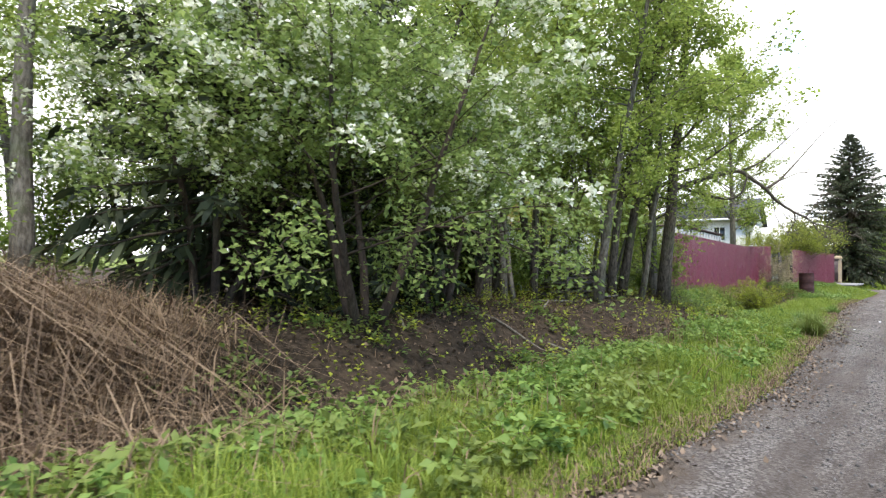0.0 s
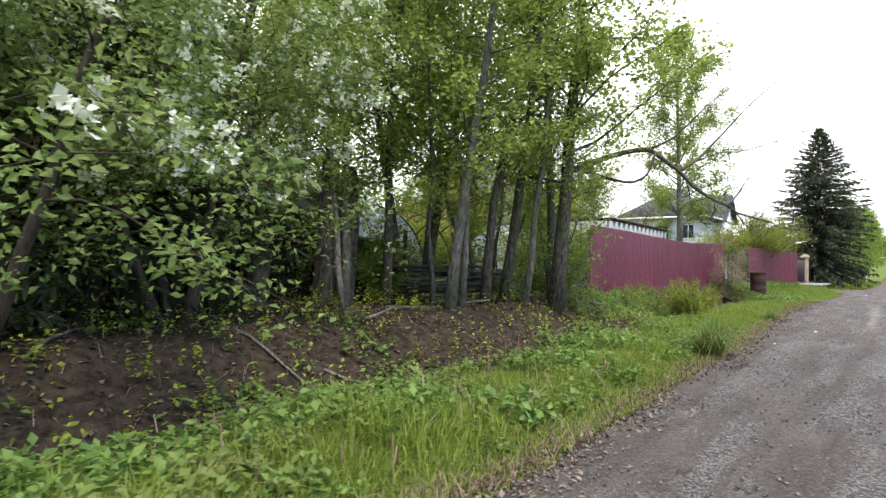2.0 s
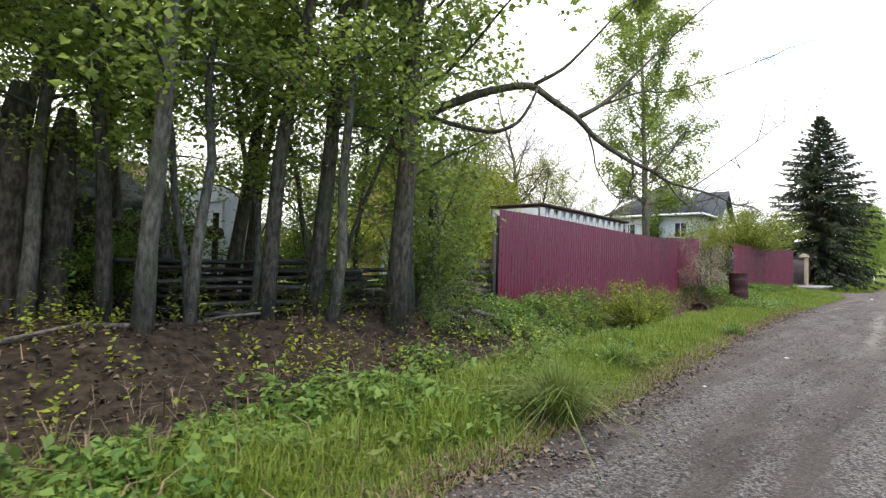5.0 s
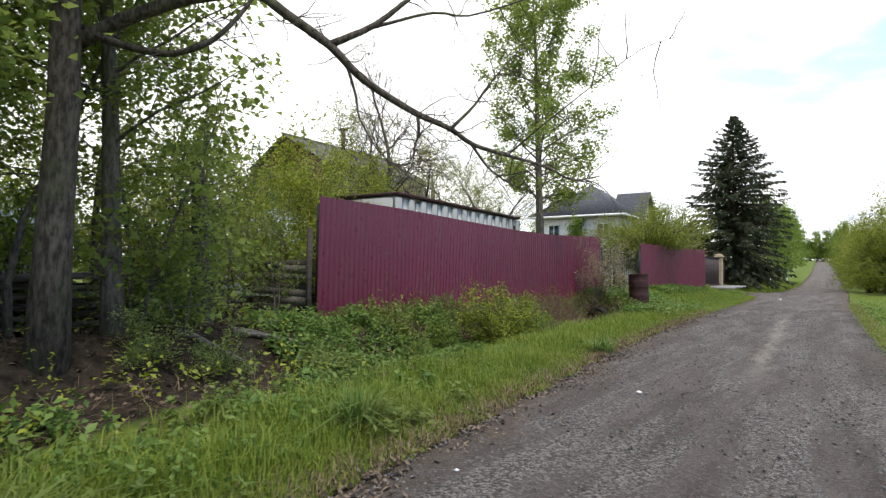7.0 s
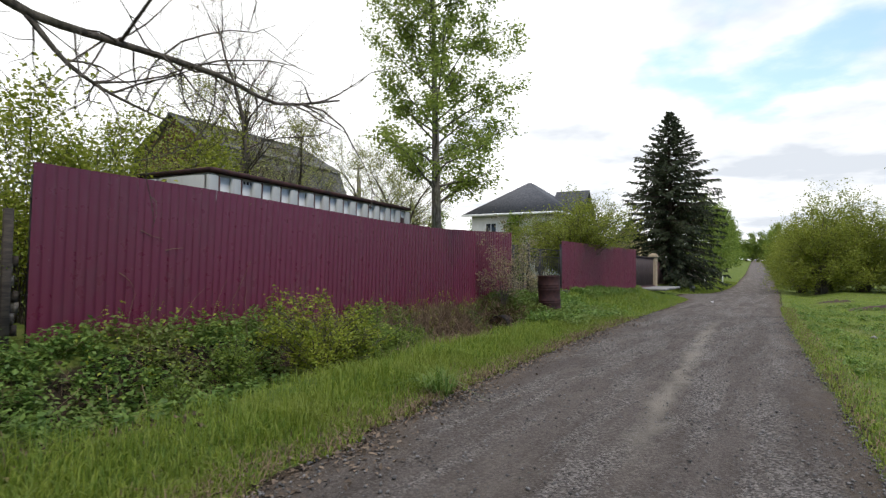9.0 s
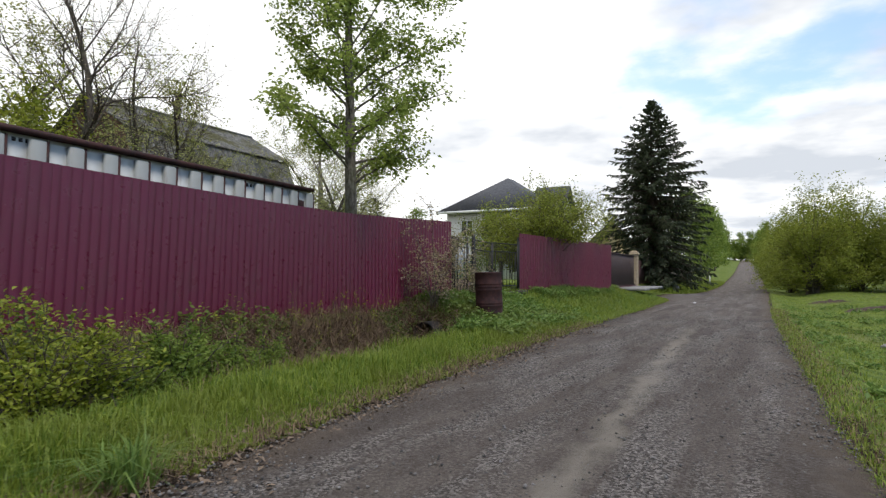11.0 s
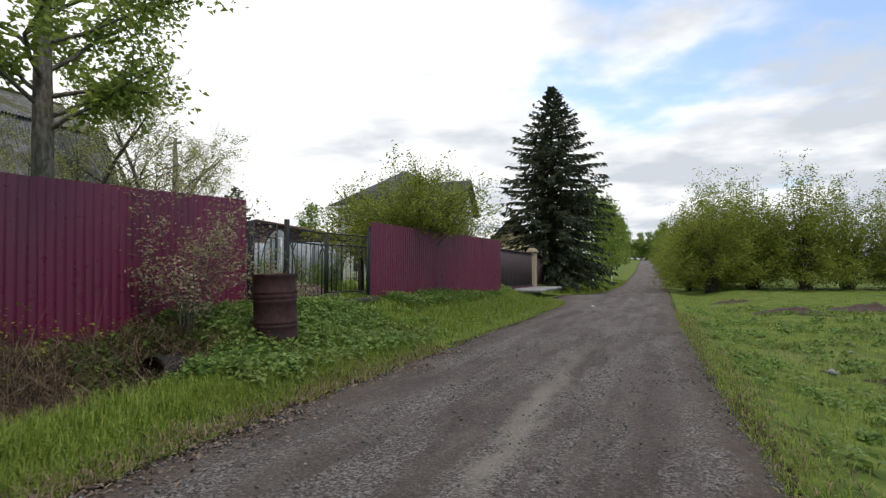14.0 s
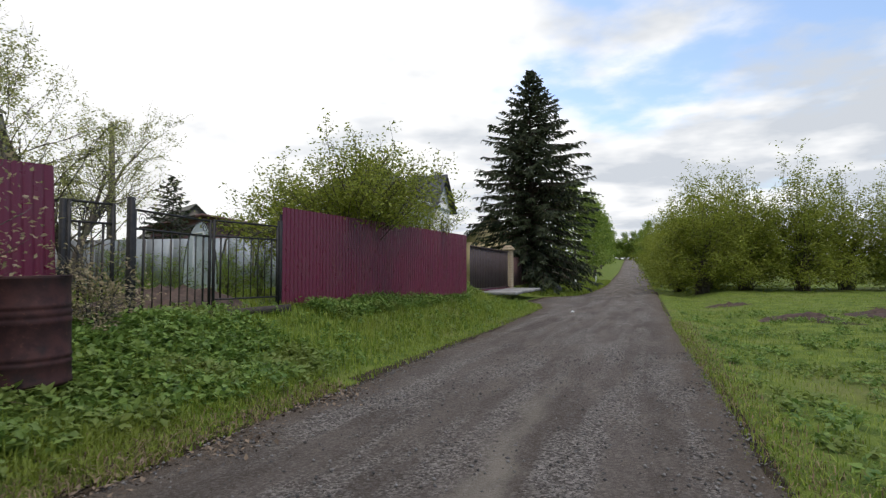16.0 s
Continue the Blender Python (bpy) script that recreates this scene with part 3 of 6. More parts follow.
def grow(rng, height, r0, limbs, limb_from, limb_len, rise, leaf_n, leaf_size, lean=(0, 0), wob=0.06, bend=0.0, twigs=5, twig_len=0.5, spread=0.10, stems=1, stem_spread=0.0,
         shape=lambda f: 1 - 0.6 * f, up=0.5, sides=8, hang=0.2, limb_r=0.3, tops=True, width=0.55, fine=True, limb_k=4):
    """A tree or bush as (wood, crown, twig points)."""
    wood, pts = Geo(), []
    for s in range(stems):
        az = 2 * math.pi * s / max(stems, 1) + rng.uniform(0, 1)
        st = stem_spread * rng.uniform(0.4, 1.1)
        d0 = np.array([lean[0] + st * math.cos(az), lean[1] + st * math.sin(az), 1.0])
        hh = height * (1 if stems == 1 else rng.uniform(0.65, 1.0))
        b0 = np.array([0.12 * stem_spread * math.cos(az) * 2, 0.12 * stem_spread * math.sin(az) * 2, -0.15])
        trunk = bent(b0, d0, hh + 0.15, rng, 10, wob, 0.15 if stems == 1 else 0.0)
        rr = r0 * (1 - 0.9 * np.linspace(0, 1, 10) ** 0.9)
        rr[0] *= 1.12
        wood.tube(trunk, rr, sides)
        if tops:
            pts.append(on_path(trunk, rng.uniform(max(limb_from, 0.5), 1, 20)))
        for i in range(limbs):
            f = limb_from + (1 - limb_from) * (i + rng.uniform(0, 1)) / limbs
            f = min(f, 0.985)
            az = i * 2.399 + rng.normal(0, 0.4)
            L = limb_len * shape((f - limb_from) / (1 - limb_from)) * rng.uniform(0.7, 1.2)
            el = rise + rng.normal(0, 0.18) + 0.5 * f
            a = on_path(trunk, np.array([f]))[0]
            p = bent(a, (math.cos(az) * math.cos(el), math.sin(az) * math.cos(el), math.sin(el)), L, rng, 6, 0.14, bend)
            lr = max(r0 * (1 - 0.9 * f) * limb_r, 0.006)
            wood.tube(p, lr * (1 - 0.85 * np.linspace(0, 1, 6)), limb_k, cap=False)
            for j in range(twigs):
                ft = rng.uniform(0.25, 1.0)
                b = on_path(p, np.array([ft]))[0]
                td = unit(p[-1] - p[0]) + rng.normal(0, 0.7, 3)
                tp = bent(b, td, twig_len * rng.uniform(0.5, 1.3), rng, 3, 0.2, bend * 0.6)
                if fine:
                    wood.tube(tp, np.linspace(max(lr * 0.35, 0.004), 0.002, 3), 3, cap=False)
                pts.append(on_path(tp, rng.uniform(0.1, 1, 6)))
            pts.append(on_path(p, rng.uniform(0.45, 1, 5)))
    pts = np.concatenate(pts)
    crown = Geo()
    idx = rng.integers(0, len(pts), leaf_n)
    lp = pts[idx] + rng.normal(0, spread, (leaf_n, 3))
    leaves(crown, lp, leaf_size * rng.uniform(0.6, 1.35, leaf_n), rng, up, hang=hang, width=width)
    return wood, crown, pts


def dome(seed, rx, ry, h, stems, leaf_n, leaf_size, twigs=9, spread=0.1, r0=0.03, low=0.12, width=0.5, lumps=5, fine=True, clear=None):
    """A rounded bush: stems fan out to a lumpy dome, twigs and leaves fill its outer half."""
    rng = np.random.default_rng(seed)
    wood, pts = Geo(), []
    lc = unit(rng.normal(size=(lumps, 3)) + np.array([0, 0, 0.6]))
    for i in range(stems):
        d = unit(rng.normal(size=3) * np.array([1, 1, 0.9]) + np.array([0, 0, 0.35]))
        d[2] = abs(d[2]) * (1 - low) + low
        lump = 1 + 0.2 * np.max(np.clip((lc @ d - 0.75) * 4, 0, 1))
        end = d * np.array([rx, ry, h]) * lump * rng.uniform(0.7, 1.06)
        if clear and end[0] > clear[0] and end[2] < clear[1] + 0.5:
            continue
        a = np.array([rng.normal(0, 0.06 * rx), rng.normal(0, 0.06 * ry), -0.1])
        s = np.linspace(0, 1, 6)[:, None]
        p = a + (end - a) * s + np.array([0, 0, 1]) * (h * 0.16 * np.sin(s * math.pi)) * rng.uniform(0.2, 1) - np.array([end[0], end[1], 0]) * 0.16 * np.sin(s * math.pi) + rng.normal(0, 0.02 * h, (6, 3)) * s
        wood.tube(p, np.linspace(r0 * rng.uniform(0.5, 1), 0.004, 6), 4, cap=False)
        for j in range(twigs):
            b = on_path(p, np.array([rng.uniform(0.35, 1)]))[0]
            tp = bent(b, unit(end) + rng.normal(0, 0.6, 3), h * rng.uniform(0.08, 0.22), rng, 3, 0.2)
            if fine:
                wood.tube(tp, np.linspace(0.006, 0.002, 3), 3, cap=False)
            pts.append(on_path(tp, rng.uniform(0.1, 1, 5)))
    pts = np.concatenate(pts)
    crown = Geo()
    lp = pts[rng.integers(0, len(pts), leaf_n)] + rng.normal(0, spread, (leaf_n, 3))
    lp[:, 2] = np.maximum(lp[:, 2], 0.02)
    if clear:
        lp = lp[(lp[:, 0] < clear[0]) | (lp[:, 2] > clear[1])]
    leaves(crown, lp, leaf_size * rng.uniform(0.6, 1.35, len(lp)), rng, 0.4, width=width)
    return wood, crown, pts


def tree(name, label, category, at, made, bark, leaf, group="", crown_label="", extra=None):
    wood, crown, pts = made
    t = thing(name, label, category, group, at=at)
    part("trunk", wood, bark, t, smooth=True)
    part("crown", crown, leaf, t, crown_label)
    if extra:
        nm, geo, mat, lab = extra
        part(nm, geo, mat, t, lab)
    return t


def ground_at(x, y):
    return float(ground_z(x, y))


def standing(x, y, rz=0.0, s=1.0, dz=0.0):
    return pose(x, y, ground_at(x, y) + dz, 0, 0, rz) @ Matrix.Scale(s, 4)


def put_copy(ob, x, y, rz, s, dz=0.0):
    c = copy_thing(ob, pose(x, y, ground_at(x, y) + dz, 0, 0, rz))
    c.scale = (s, s, s)
    return c


# ---- fences ----
PITCH = 0.115


def sheet_mesh(width, height, name="panel"):
    """Profiled steel sheet: narrow grooves between flat ribs, with real depth."""
    n = max(1, round(width / PITCH))
    xs, ds = [], []
    for i in range(n):
        o = i * width / n
        for a, d in ((0, 0.0), (0.020, 0.0), (0.030, 0.014), (0.105, 0.014)):
            xs.append(o + a * width / n / PITCH), ds.append(d)
    xs.append(width), ds.append(0.0)
    xs, ds = np.array(xs), np.array(ds)
    zs = np.array([0, height * 0.33, height * 0.66, height])
    k = len(xs)
    g = Geo()
    for back in (0, 1):
        off = -0.0012 if back else 0.0
        v = np.stack([np.broadcast_to(ds + off, (4, k)), np.broadcast_to(xs, (4, k)), np.broadcast_to(zs[:, None], (4, k))], -1)
        I, J = np.meshgrid(np.arange(3), np.arange(k - 1), indexing="ij")
        q = np.stack([I * k + J, I * k + J + 1, (I + 1) * k + J + 1, (I + 1) * k + J], -1).reshape(-1, 4)
        g.add(v, q[:, ::-1] if back else q)
    return g.mesh(name, MAROON)


def profiled_fence(name, label, a, b, foot, top, widths):
    """A fence from a to b with its sheets, posts and rails; foot and top are heights at even steps along it."""
    a2, b2 = Vector((*a, 0)), Vector((*b, 0))
    L = (b2 - a2).length
    ang = math.degrees(math.atan2(-(b2 - a2).x, (b2 - a2).y))
    f = thing(name, label, "fence", at=pose(a[0], a[1], 0, 0, 0, ang))
    n = round(L / widths)
    w = L / n
    for i in range(n):
        f0, f1, fm = i / n, (i + 1) / n, (i + 0.5) / n
        zb, tp = (float(np.interp(fm, np.linspace(0, 1, len(h)), h)) for h in (foot, top))
        slope = math.degrees(math.atan2(float(np.diff(np.interp((f0, f1), np.linspace(0, 1, len(top)), top))[0]), w))
        p = part("panel", sheet_mesh(w + 0.03, tp - zb), MAROON, f)
        p.matrix_basis = pose(0.003 * (i % 2), i * w, zb - 0.5 * w * math.tan(radians(slope)), slope + random.uniform(-0.1, 0.1), random.uniform(-0.3, 0.3), 0)
        if i % 2 == 0:
            part("post", Geo().box((-0.06, i * w + 0.05, (zb + tp) / 2 - 0.1), (0.06, 0.06, tp - zb - 0.05), ch=0.006), IRON, f)
    for h in (0.25, 0.8):
        k = len(top)
        foot_k = np.interp(np.linspace(0, 1, k), np.linspace(0, 1, len(foot)), foot)
        for j in range(k - 1):
            za, zc = (foot_k[q] + (top[q] - foot_k[q]) * h for q in (j, j + 1))
            part("rail", Geo().bar((-0.03, L * j / (k - 1), za), (-0.03, L * (j + 1) / (k - 1), zc), 0.03, 0.03), IRON, f)
    return f


profiled_fence("profiled_fence", "maroon profiled steel sheet fence along the ditch", (-6.03, 16.53), (-5.85, 29.2), (0.45, 0.38, 0.37, 0.33, 0.30, 0.38, 0.50), (2.42, 2.41, 2.35, 2.30, 2.29, 2.36, 2.46), 1.15)
profiled_fence("profiled_fence", "maroon profiled steel sheet fence beside the gate", (-5.69, 33.3), (-4.97, 42.2), (0.62, 0.56), (2.43, 2.46), 1.11)


# ---- barrel ----
def barrel():
    t = thing("barrel", "rusty dark red steel drum standing in weeds", "barrel", at=pose(-4.14, 27.78, 0.31, 1.5, -1.0, 0))
    pr = [(0.0, 0.02), (0.275, 0.02), (0.287, 0.0)]
    for z, r in ((0.03, 0.292), (0.05, 0.285), (0.17, 0.285), (0.185, 0.294), (0.20, 0.285), (0.225, 0.285), (0.24, 0.294), (0.255, 0.285), (0.50, 0.286), (0.52, 0.296), (0.54, 0.286), (0.565, 0.286), (0.585, 0.296), (0.605, 0.286), (0.63, 0.286), (0.645, 0.294), (0.66, 0.286), (0.85, 0.285), (0.865, 0.293), (0.88, 0.293), (0.885, 0.287), (0.87, 0.279), (0.3, 0.279), (0.06, 0.275), (0.05, 0.0)):
        pr.append((r, z))
    g = Geo().lathe(pr, 48)
    v = g.v[0].reshape(-1, 3)
    th = np.arctan2(v[:, 1], v[:, 0])
    v[:, :2] *= (1 + 0.012 * np.sin(3 * th + 4 * v[:, 2]) + 0.010 * np.sin(5 * th - 7 * v[:, 2] + 1))[:, None]
    part("body", g, RUST, t, smooth=True)
    part("rim", Geo().tube([(0.288 * math.cos(a), 0.288 * math.sin(a), 0.882) for a in np.linspace(0, 2 * math.pi, 41)], 0.008, 6, cap=False), RUST, t, smooth=True)


barrel()


# ---- spruce ----
def spruce(seed, height, radius, base=0.6, boughs=230, sprigs=46):
    rng = np.random.default_rng(seed)
    wood, crown = Geo(), Geo()
    trunk = bent((0, 0, -0.2), (0, 0, 1), height + 0.1, rng, 10, 0.01)
    wood.tube(trunk, np.linspace(height * 0.018, 0.012, 10), 8)
    for i in range(boughs):
        f = (i + rng.uniform()) / boughs
        f = f ** 1.15
        z = base + (height - base) * f
        az = i * 2.399 + rng.normal(0, 0.3)
        L = radius * min(1.0, ((1 - f) / 0.5)) ** 0.95 * rng.uniform(0.74, 1.12) + 0.15
        n = 7
        s = np.linspace(0, 1, n)
        droop = (0.05 + 0.42 * (1 - f)) * L
        rad = L * s
        zz = z + (0.25 + 0.5 * f) * L * s * 0.5 - droop * s ** 1.6 + 0.22 * L * np.maximum(s - 0.7, 0)
        p = np.stack([rad * math.cos(az), rad * math.sin(az), zz], 1) + rng.normal(0, 0.02 * L, (n, 3)) * s[:, None]
        wood.tube(p, np.linspace(0.018 + 0.010 * L, 0.004, n), 4, cap=False)
        k = int(sprigs * (0.35 + L / radius))
        fs = rng.uniform(0.12, 1.0, k)
        b = on_path(p, fs)
        along = unit(p[-1] - p[0])
        side = np.array([-math.sin(az), math.cos(az), 0.0])
        sg = rng.choice([-1, 1], k)[:, None]
        ln = (0.16 + 0.30 * L / radius) * (1.15 - 0.7 * fs) * rng.uniform(0.6, 1.3, k) + 0.10
        d = unit(along * rng.uniform(0.2, 1.0, k)[:, None] + side * sg * rng.uniform(0.1, 0.9, k)[:, None] + np.array([0, 0, -1]) * rng.uniform(0.0, 1.0, k)[:, None])
        w = unit(np.cross(d, rng.normal(size=(k, 3)))) * (0.030 + 0.022 * rng.uniform(size=k))[:, None]
        tip = b + d * ln[:, None]
        mid = b + d * ln[:, None] * 0.5
        v = np.stack([b - w * 0.5, mid - w, tip, mid + w, b + w * 0.5], 1).reshape(-1, 3)
        o = np.arange(k)[:, None] * 5
        crown.add(v, o + np.array([[0, 1, 3, 4]]), o + np.array([[1, 2, 3]]))
        # fine needles standing off the sprigs
        m = k * 2
        j = rng.integers(0, k, m)
        q = b[j] + d[j] * (ln[j] * rng.uniform(0.1, 1, m))[:, None]
        leaves(crown, q, rng.uniform(0.05, 0.11, m), rng, 0.1, width=0.22, fold=0.05)
    return wood, crown, None


tree("spruce", "tall dark green spruce beside the brown gate", "spruce", standing(-5.75, 57.6, 20), spruce(5, 12.6, 3.45, 0.5, 390, 52), BARK_S, L_NEEDLE)

# ---- wood beside the road ----


def cherry(seed, height=5.5, n=21000, flowers=3900):
    rng = np.random.default_rng(seed)
    made = grow(rng, height, 0.07, 15, 0.27, 2.2, 0.2, n, 0.078, stems=4, stem_spread=0.42, twigs=6, twig_len=0.7, spread=0.13, bend=-0.35, shape=lambda f: 1.1 - 0.6 * f, hang=0.25)
    fl = Geo()
    pts = made[2]
    pts = pts[pts[:, 2] > 1.5]
    far_out = pts[np.argsort(-(np.hypot(pts[:, 0], pts[:, 1]) + rng.normal(0, 0.5, len(pts))))[: len(pts) // 2]]
    c = far_out[rng.integers(0, len(far_out), flowers // 7)] + rng.normal(0, 0.06, (flowers // 7, 3))
    d = unit(rng.normal(size=(len(c), 3)) + np.array([0, 0, -0.4]))
    k = 13
    p = np.repeat(c, k, 0) + np.repeat(d, k, 0) * np.tile(np.linspace(0, 0.15, k), len(c))[:, None] + rng.normal(0, 0.020, (len(c) * k, 3))
    leaves(fl, p, rng.uniform(0.042, 0.070, len(p)), rng, 0.2, width=0.95)
    return made, ("blossom", fl, BLOSSOM, "white hanging blossom clusters")


cm, ce = cherry(21)
ch1 = tree("bird_cherry", "bird cherry bush in white blossom at the wood's edge", "tree", standing(-4.9, 3.0, 0), cm, BARK_S, L_CHERRY, "bird cherries", extra=ce)
cm, ce = cherry(22, 6.0, 22000, 3900)
ch2 = tree("bird_cherry", "bird cherry bush in white blossom at the wood's edge", "tree", standing(-5.5, 5.0, 60), cm, BARK_S, L_CHERRY, "bird cherries", extra=ce)
for x, y, rz, s, src in ((-7.0, 2.0, 120, 1.0, ch1), (-9.6, 5.6, 250, 1.05, ch1), (-10.5, 2.6, 20, 1.2, ch2)):
    put_copy(src, x, y, rz, s)

def maple(seed, height, r0, n, lean, wob=0.07, limb_from=0.25, limbs=30, reach=1.8, leaf=0.082):
    return grow(np.random.default_rng(seed), height, r0, limbs, limb_from, reach, 0.25, n, leaf, twigs=6, twig_len=0.6, spread=0.13, wob=wob, lean=lean, sides=10, bend=-0.1, width=0.7)


# (seed, x, y, height, radius, leaf count, lean, unevenness, bark, label)
srcs = []
for seed, x, y, h, r0, n, lean, wob, bark, lab in (
        (31, -4.75, 9.0, 9.0, 0.10, 7800, (0.10, 0.04), 0.06, BARK_P, "grey-barked maple leaning towards the track"),
        (32, -4.92, 9.52, 8.5, 0.065, 6600, (0.04, -0.02), 0.10, BARK_P, "thin pale maple trunk with fresh leaves"),
        (33, -5.2, 10.58, 9.5, 0.105, 8400, (0.0, 0.02), 0.06, BARK_D, "dark-barked maple with fresh leaves in the wood"),
        (34, -5.32, 11.32, 10.0, 0.12, 8400, (0.05, -0.04), 0.05, BARK_D, "dark-barked maple with rough bark and fresh leaves"),
        (35, -4.77, 11.22, 8.5, 0.075, 7000, (0.02, -0.03), 0.13, BARK_P, "crooked pale-barked maple at the wood's edge"),
        (36, -5.16, 12.98, 8.0, 0.115, 7000, (0.02, -0.05), 0.06, BARK_P, "grey-barked maple beside the large maple")):
    srcs.append(tree("maple", lab, "tree", standing(x, y, 0), maple(seed, h, r0, n, lean, wob), bark, L_MAPLE, "maples in the wood"))
for x, y, rz, s, k in ((-5.95, 10.0, 160, 0.85, 1), (-6.2, 11.0, 30, 0.85, 1), (-6.9, 12.5, 140, 0.8, 1), (-5.9, 12.3, 260, 0.7, 1), (-7.3, 13.6, 10, 0.75, 4), (-6.4, 9.2, 300, 0.95, 2), (-7.4, 11.2, 40, 1.0, 3), (-6.0, 7.9, 200, 0.8, 4), (-7.6, 6.3, 10, 1.0, 2), (-8.9, 8.6, 130, 1.0, 3),
                       (-8.6, 10.2, 200, 1.1, 0), (-11.4, 9.2, 70, 1.15, 0), (-10.0, -0.6, 30, 1.0, 0), (-12.5, 1.0, 300, 1.2, 0), (-14.5, 11.5, 100, 1.1, 2),
                       (-14.5, -3.5, 12, 1.1, 0), (-18, 6, 50, 1.2, 2), (-7.0, 10.3, 220, 1.0, 3), (-7.9, 11.9, 80, 1.05, 2), (-6.7, 8.5, 150, 1.0, 0), (-9.7, 10.4, 330, 1.1, 3)):
    put_copy(srcs[k], x, y, rz, s)
tree("maple", "bare grey trunk beside the dry grass with a thin high crown", "tree", standing(-8.2, 0.1), maple(37, 9.5, 0.16, 3500, (-0.02, 0.0), 0.02, 0.42, 20), BARK_P, L_MAPLE)

# the large maple that reaches over the verge
rngD = np.random.default_rng(41)
big = grow(rngD, 10.5, 0.165, 30, 0.30, 2.4, 0.45, 11000, 0.092, twigs=6, twig_len=0.7, spread=0.14, wob=0.025, lean=(0.07, -0.02), sides=12, width=0.7)
bw = big[0]
org = np.array([-4.62, 12.18, ground_at(-4.62, 12.18)])


def limb(points, r0, r1, k=7):
    """A bare limb through points of the place, thinning from r0 to r1; gives back its path."""
    p = np.array(points) - org
    f = np.linspace(0, 1, (len(p) - 1) * 3 + 1)
    q = on_path(p, f)
    q[1:-1] = q[1:-1] * 0.5 + (q[:-2] + q[2:]) * 0.25
    bw.tube(q, r0 + (r1 - r0) * f ** 0.85, k)
    return q


main = limb([(-4.42, 12.25, 3.16), (-3.95, 12.45, 3.34), (-3.5, 12.75, 3.52), (-3.14, 13.16, 3.63), (-2.94, 13.25, 3.44), (-2.68, 13.58, 3.2), (-2.52, 13.81, 2.92), (-2.22, 14.23, 2.66), (-2.02, 14.52, 2.56), (-1.9, 14.7, 2.42),
             (-1.68, 15.0, 2.35), (-1.42, 15.37, 2.27), (-1.26, 15.6, 2.14), (-1.06, 15.88, 2.22)], 0.066, 0.005, 9)
low = limb([(-4.42, 12.3, 3.3), (-4.0, 12.35, 3.1), (-3.6, 12.4, 2.96), (-3.2, 12.45, 2.85), (-3.0, 12.65, 2.98), (-2.95, 12.85, 3.25), (-2.95, 13.0, 3.5)], 0.040, 0.016)
offs = [main, low,
        limb([(-2.68, 13.58, 3.2), (-2.45, 13.91, 3.43), (-2.24, 14.21, 3.79), (-2.09, 14.42, 4.04), (-1.7, 14.9, 4.7), (-1.2, 15.4, 5.3)], 0.036, 0.005),
        limb([(-2.45, 13.91, 3.42), (-2.12, 14.37, 3.66), (-1.94, 14.64, 3.65), (-1.4, 14.9, 3.8), (-0.7, 15.3, 4.1)], 0.018, 0.004, 5),
        limb([(-2.02, 14.52, 2.56), (-1.88, 14.72, 2.81), (-1.83, 14.79, 2.95), (-1.74, 14.92, 3.16), (-1.6, 15.2, 3.5)], 0.020, 0.004, 6),
        limb([(-1.9, 14.7, 2.42), (-1.8, 14.83, 2.21), (-1.7, 14.97, 2.10), (-1.52, 15.2, 1.98)], 0.016, 0.004, 5),
        limb([(-2.21, 14.25, 2.64), (-2.2, 14.26, 2.48), (-2.24, 14.24, 2.36), (-2.3, 14.3, 2.26)], 0.018, 0.006, 6),
        limb([(-2.6, 13.7, 3.05), (-2.54, 13.78, 2.75), (-2.53, 13.79, 2.57), (-2.41, 13.97, 2.24), (-2.3, 14.2, 2.12)], 0.016, 0.004, 5),
        limb([(-3.1, 13.16, 3.62), (-2.75, 13.3, 3.78), (-2.5, 13.42, 4.05), (-2.1, 13.6, 4.5), (-1.6, 14.0, 5.0)], 0.03, 0.005, 6),
        limb([(-1.68, 15.0, 2.35), (-1.3, 15.0, 2.6), (-0.9, 15.2, 2.95), (-0.5, 15.4, 3.3), (-0.2, 15.7, 3.45)], 0.010, 0.002, 5)]
for i in range(150):
    src = offs[0 if i % 3 == 0 else rngD.integers(1, len(offs))]
    a = on_path(src, np.array([rngD.uniform(0.3, 0.98)]))[0]
    d = rngD.normal(0, 1, 3) * np.array([1, 1, 0.8]) + np.array([0.3, 0.5, -0.1])
    tw = bent(a, d, rngD.uniform(0.25, 0.85), rngD, 6, 0.26, -0.2)
    bw.tube(tw, np.linspace(0.006, 0.0015, 6), 4, cap=False)
    for j in range(2):
        b = on_path(tw, np.array([rngD.uniform(0.3, 0.95)]))[0]
        bw.tube(bent(b, rngD.normal(0, 1, 3), rngD.uniform(0.10, 0.3), rngD, 4, 0.3), np.linspace(0.003, 0.001, 4), 3, cap=False)
tree("maple", "large rough-barked maple with a bare limb over the verge", "tree", pose(*org), big, BARK_D, L_MAPLE)

# dark young spruces inside the wood
S_SM = tree("spruce", "dark young spruce in the shade of the wood", "spruce", standing(-7.3, 2.6, 0), spruce(6, 7.5, 2.1, 0.3, 110, 26), BARK_S, L_NEEDLE, "spruces in the wood")
for x, y, rz, s in ((-8.2, 5.4, 100, 1.1), (-9.6, 3.8, 200, 1.2), (-6.3, 4.4, 30, 0.7)):
    put_copy(S_SM, x, y, rz, s)

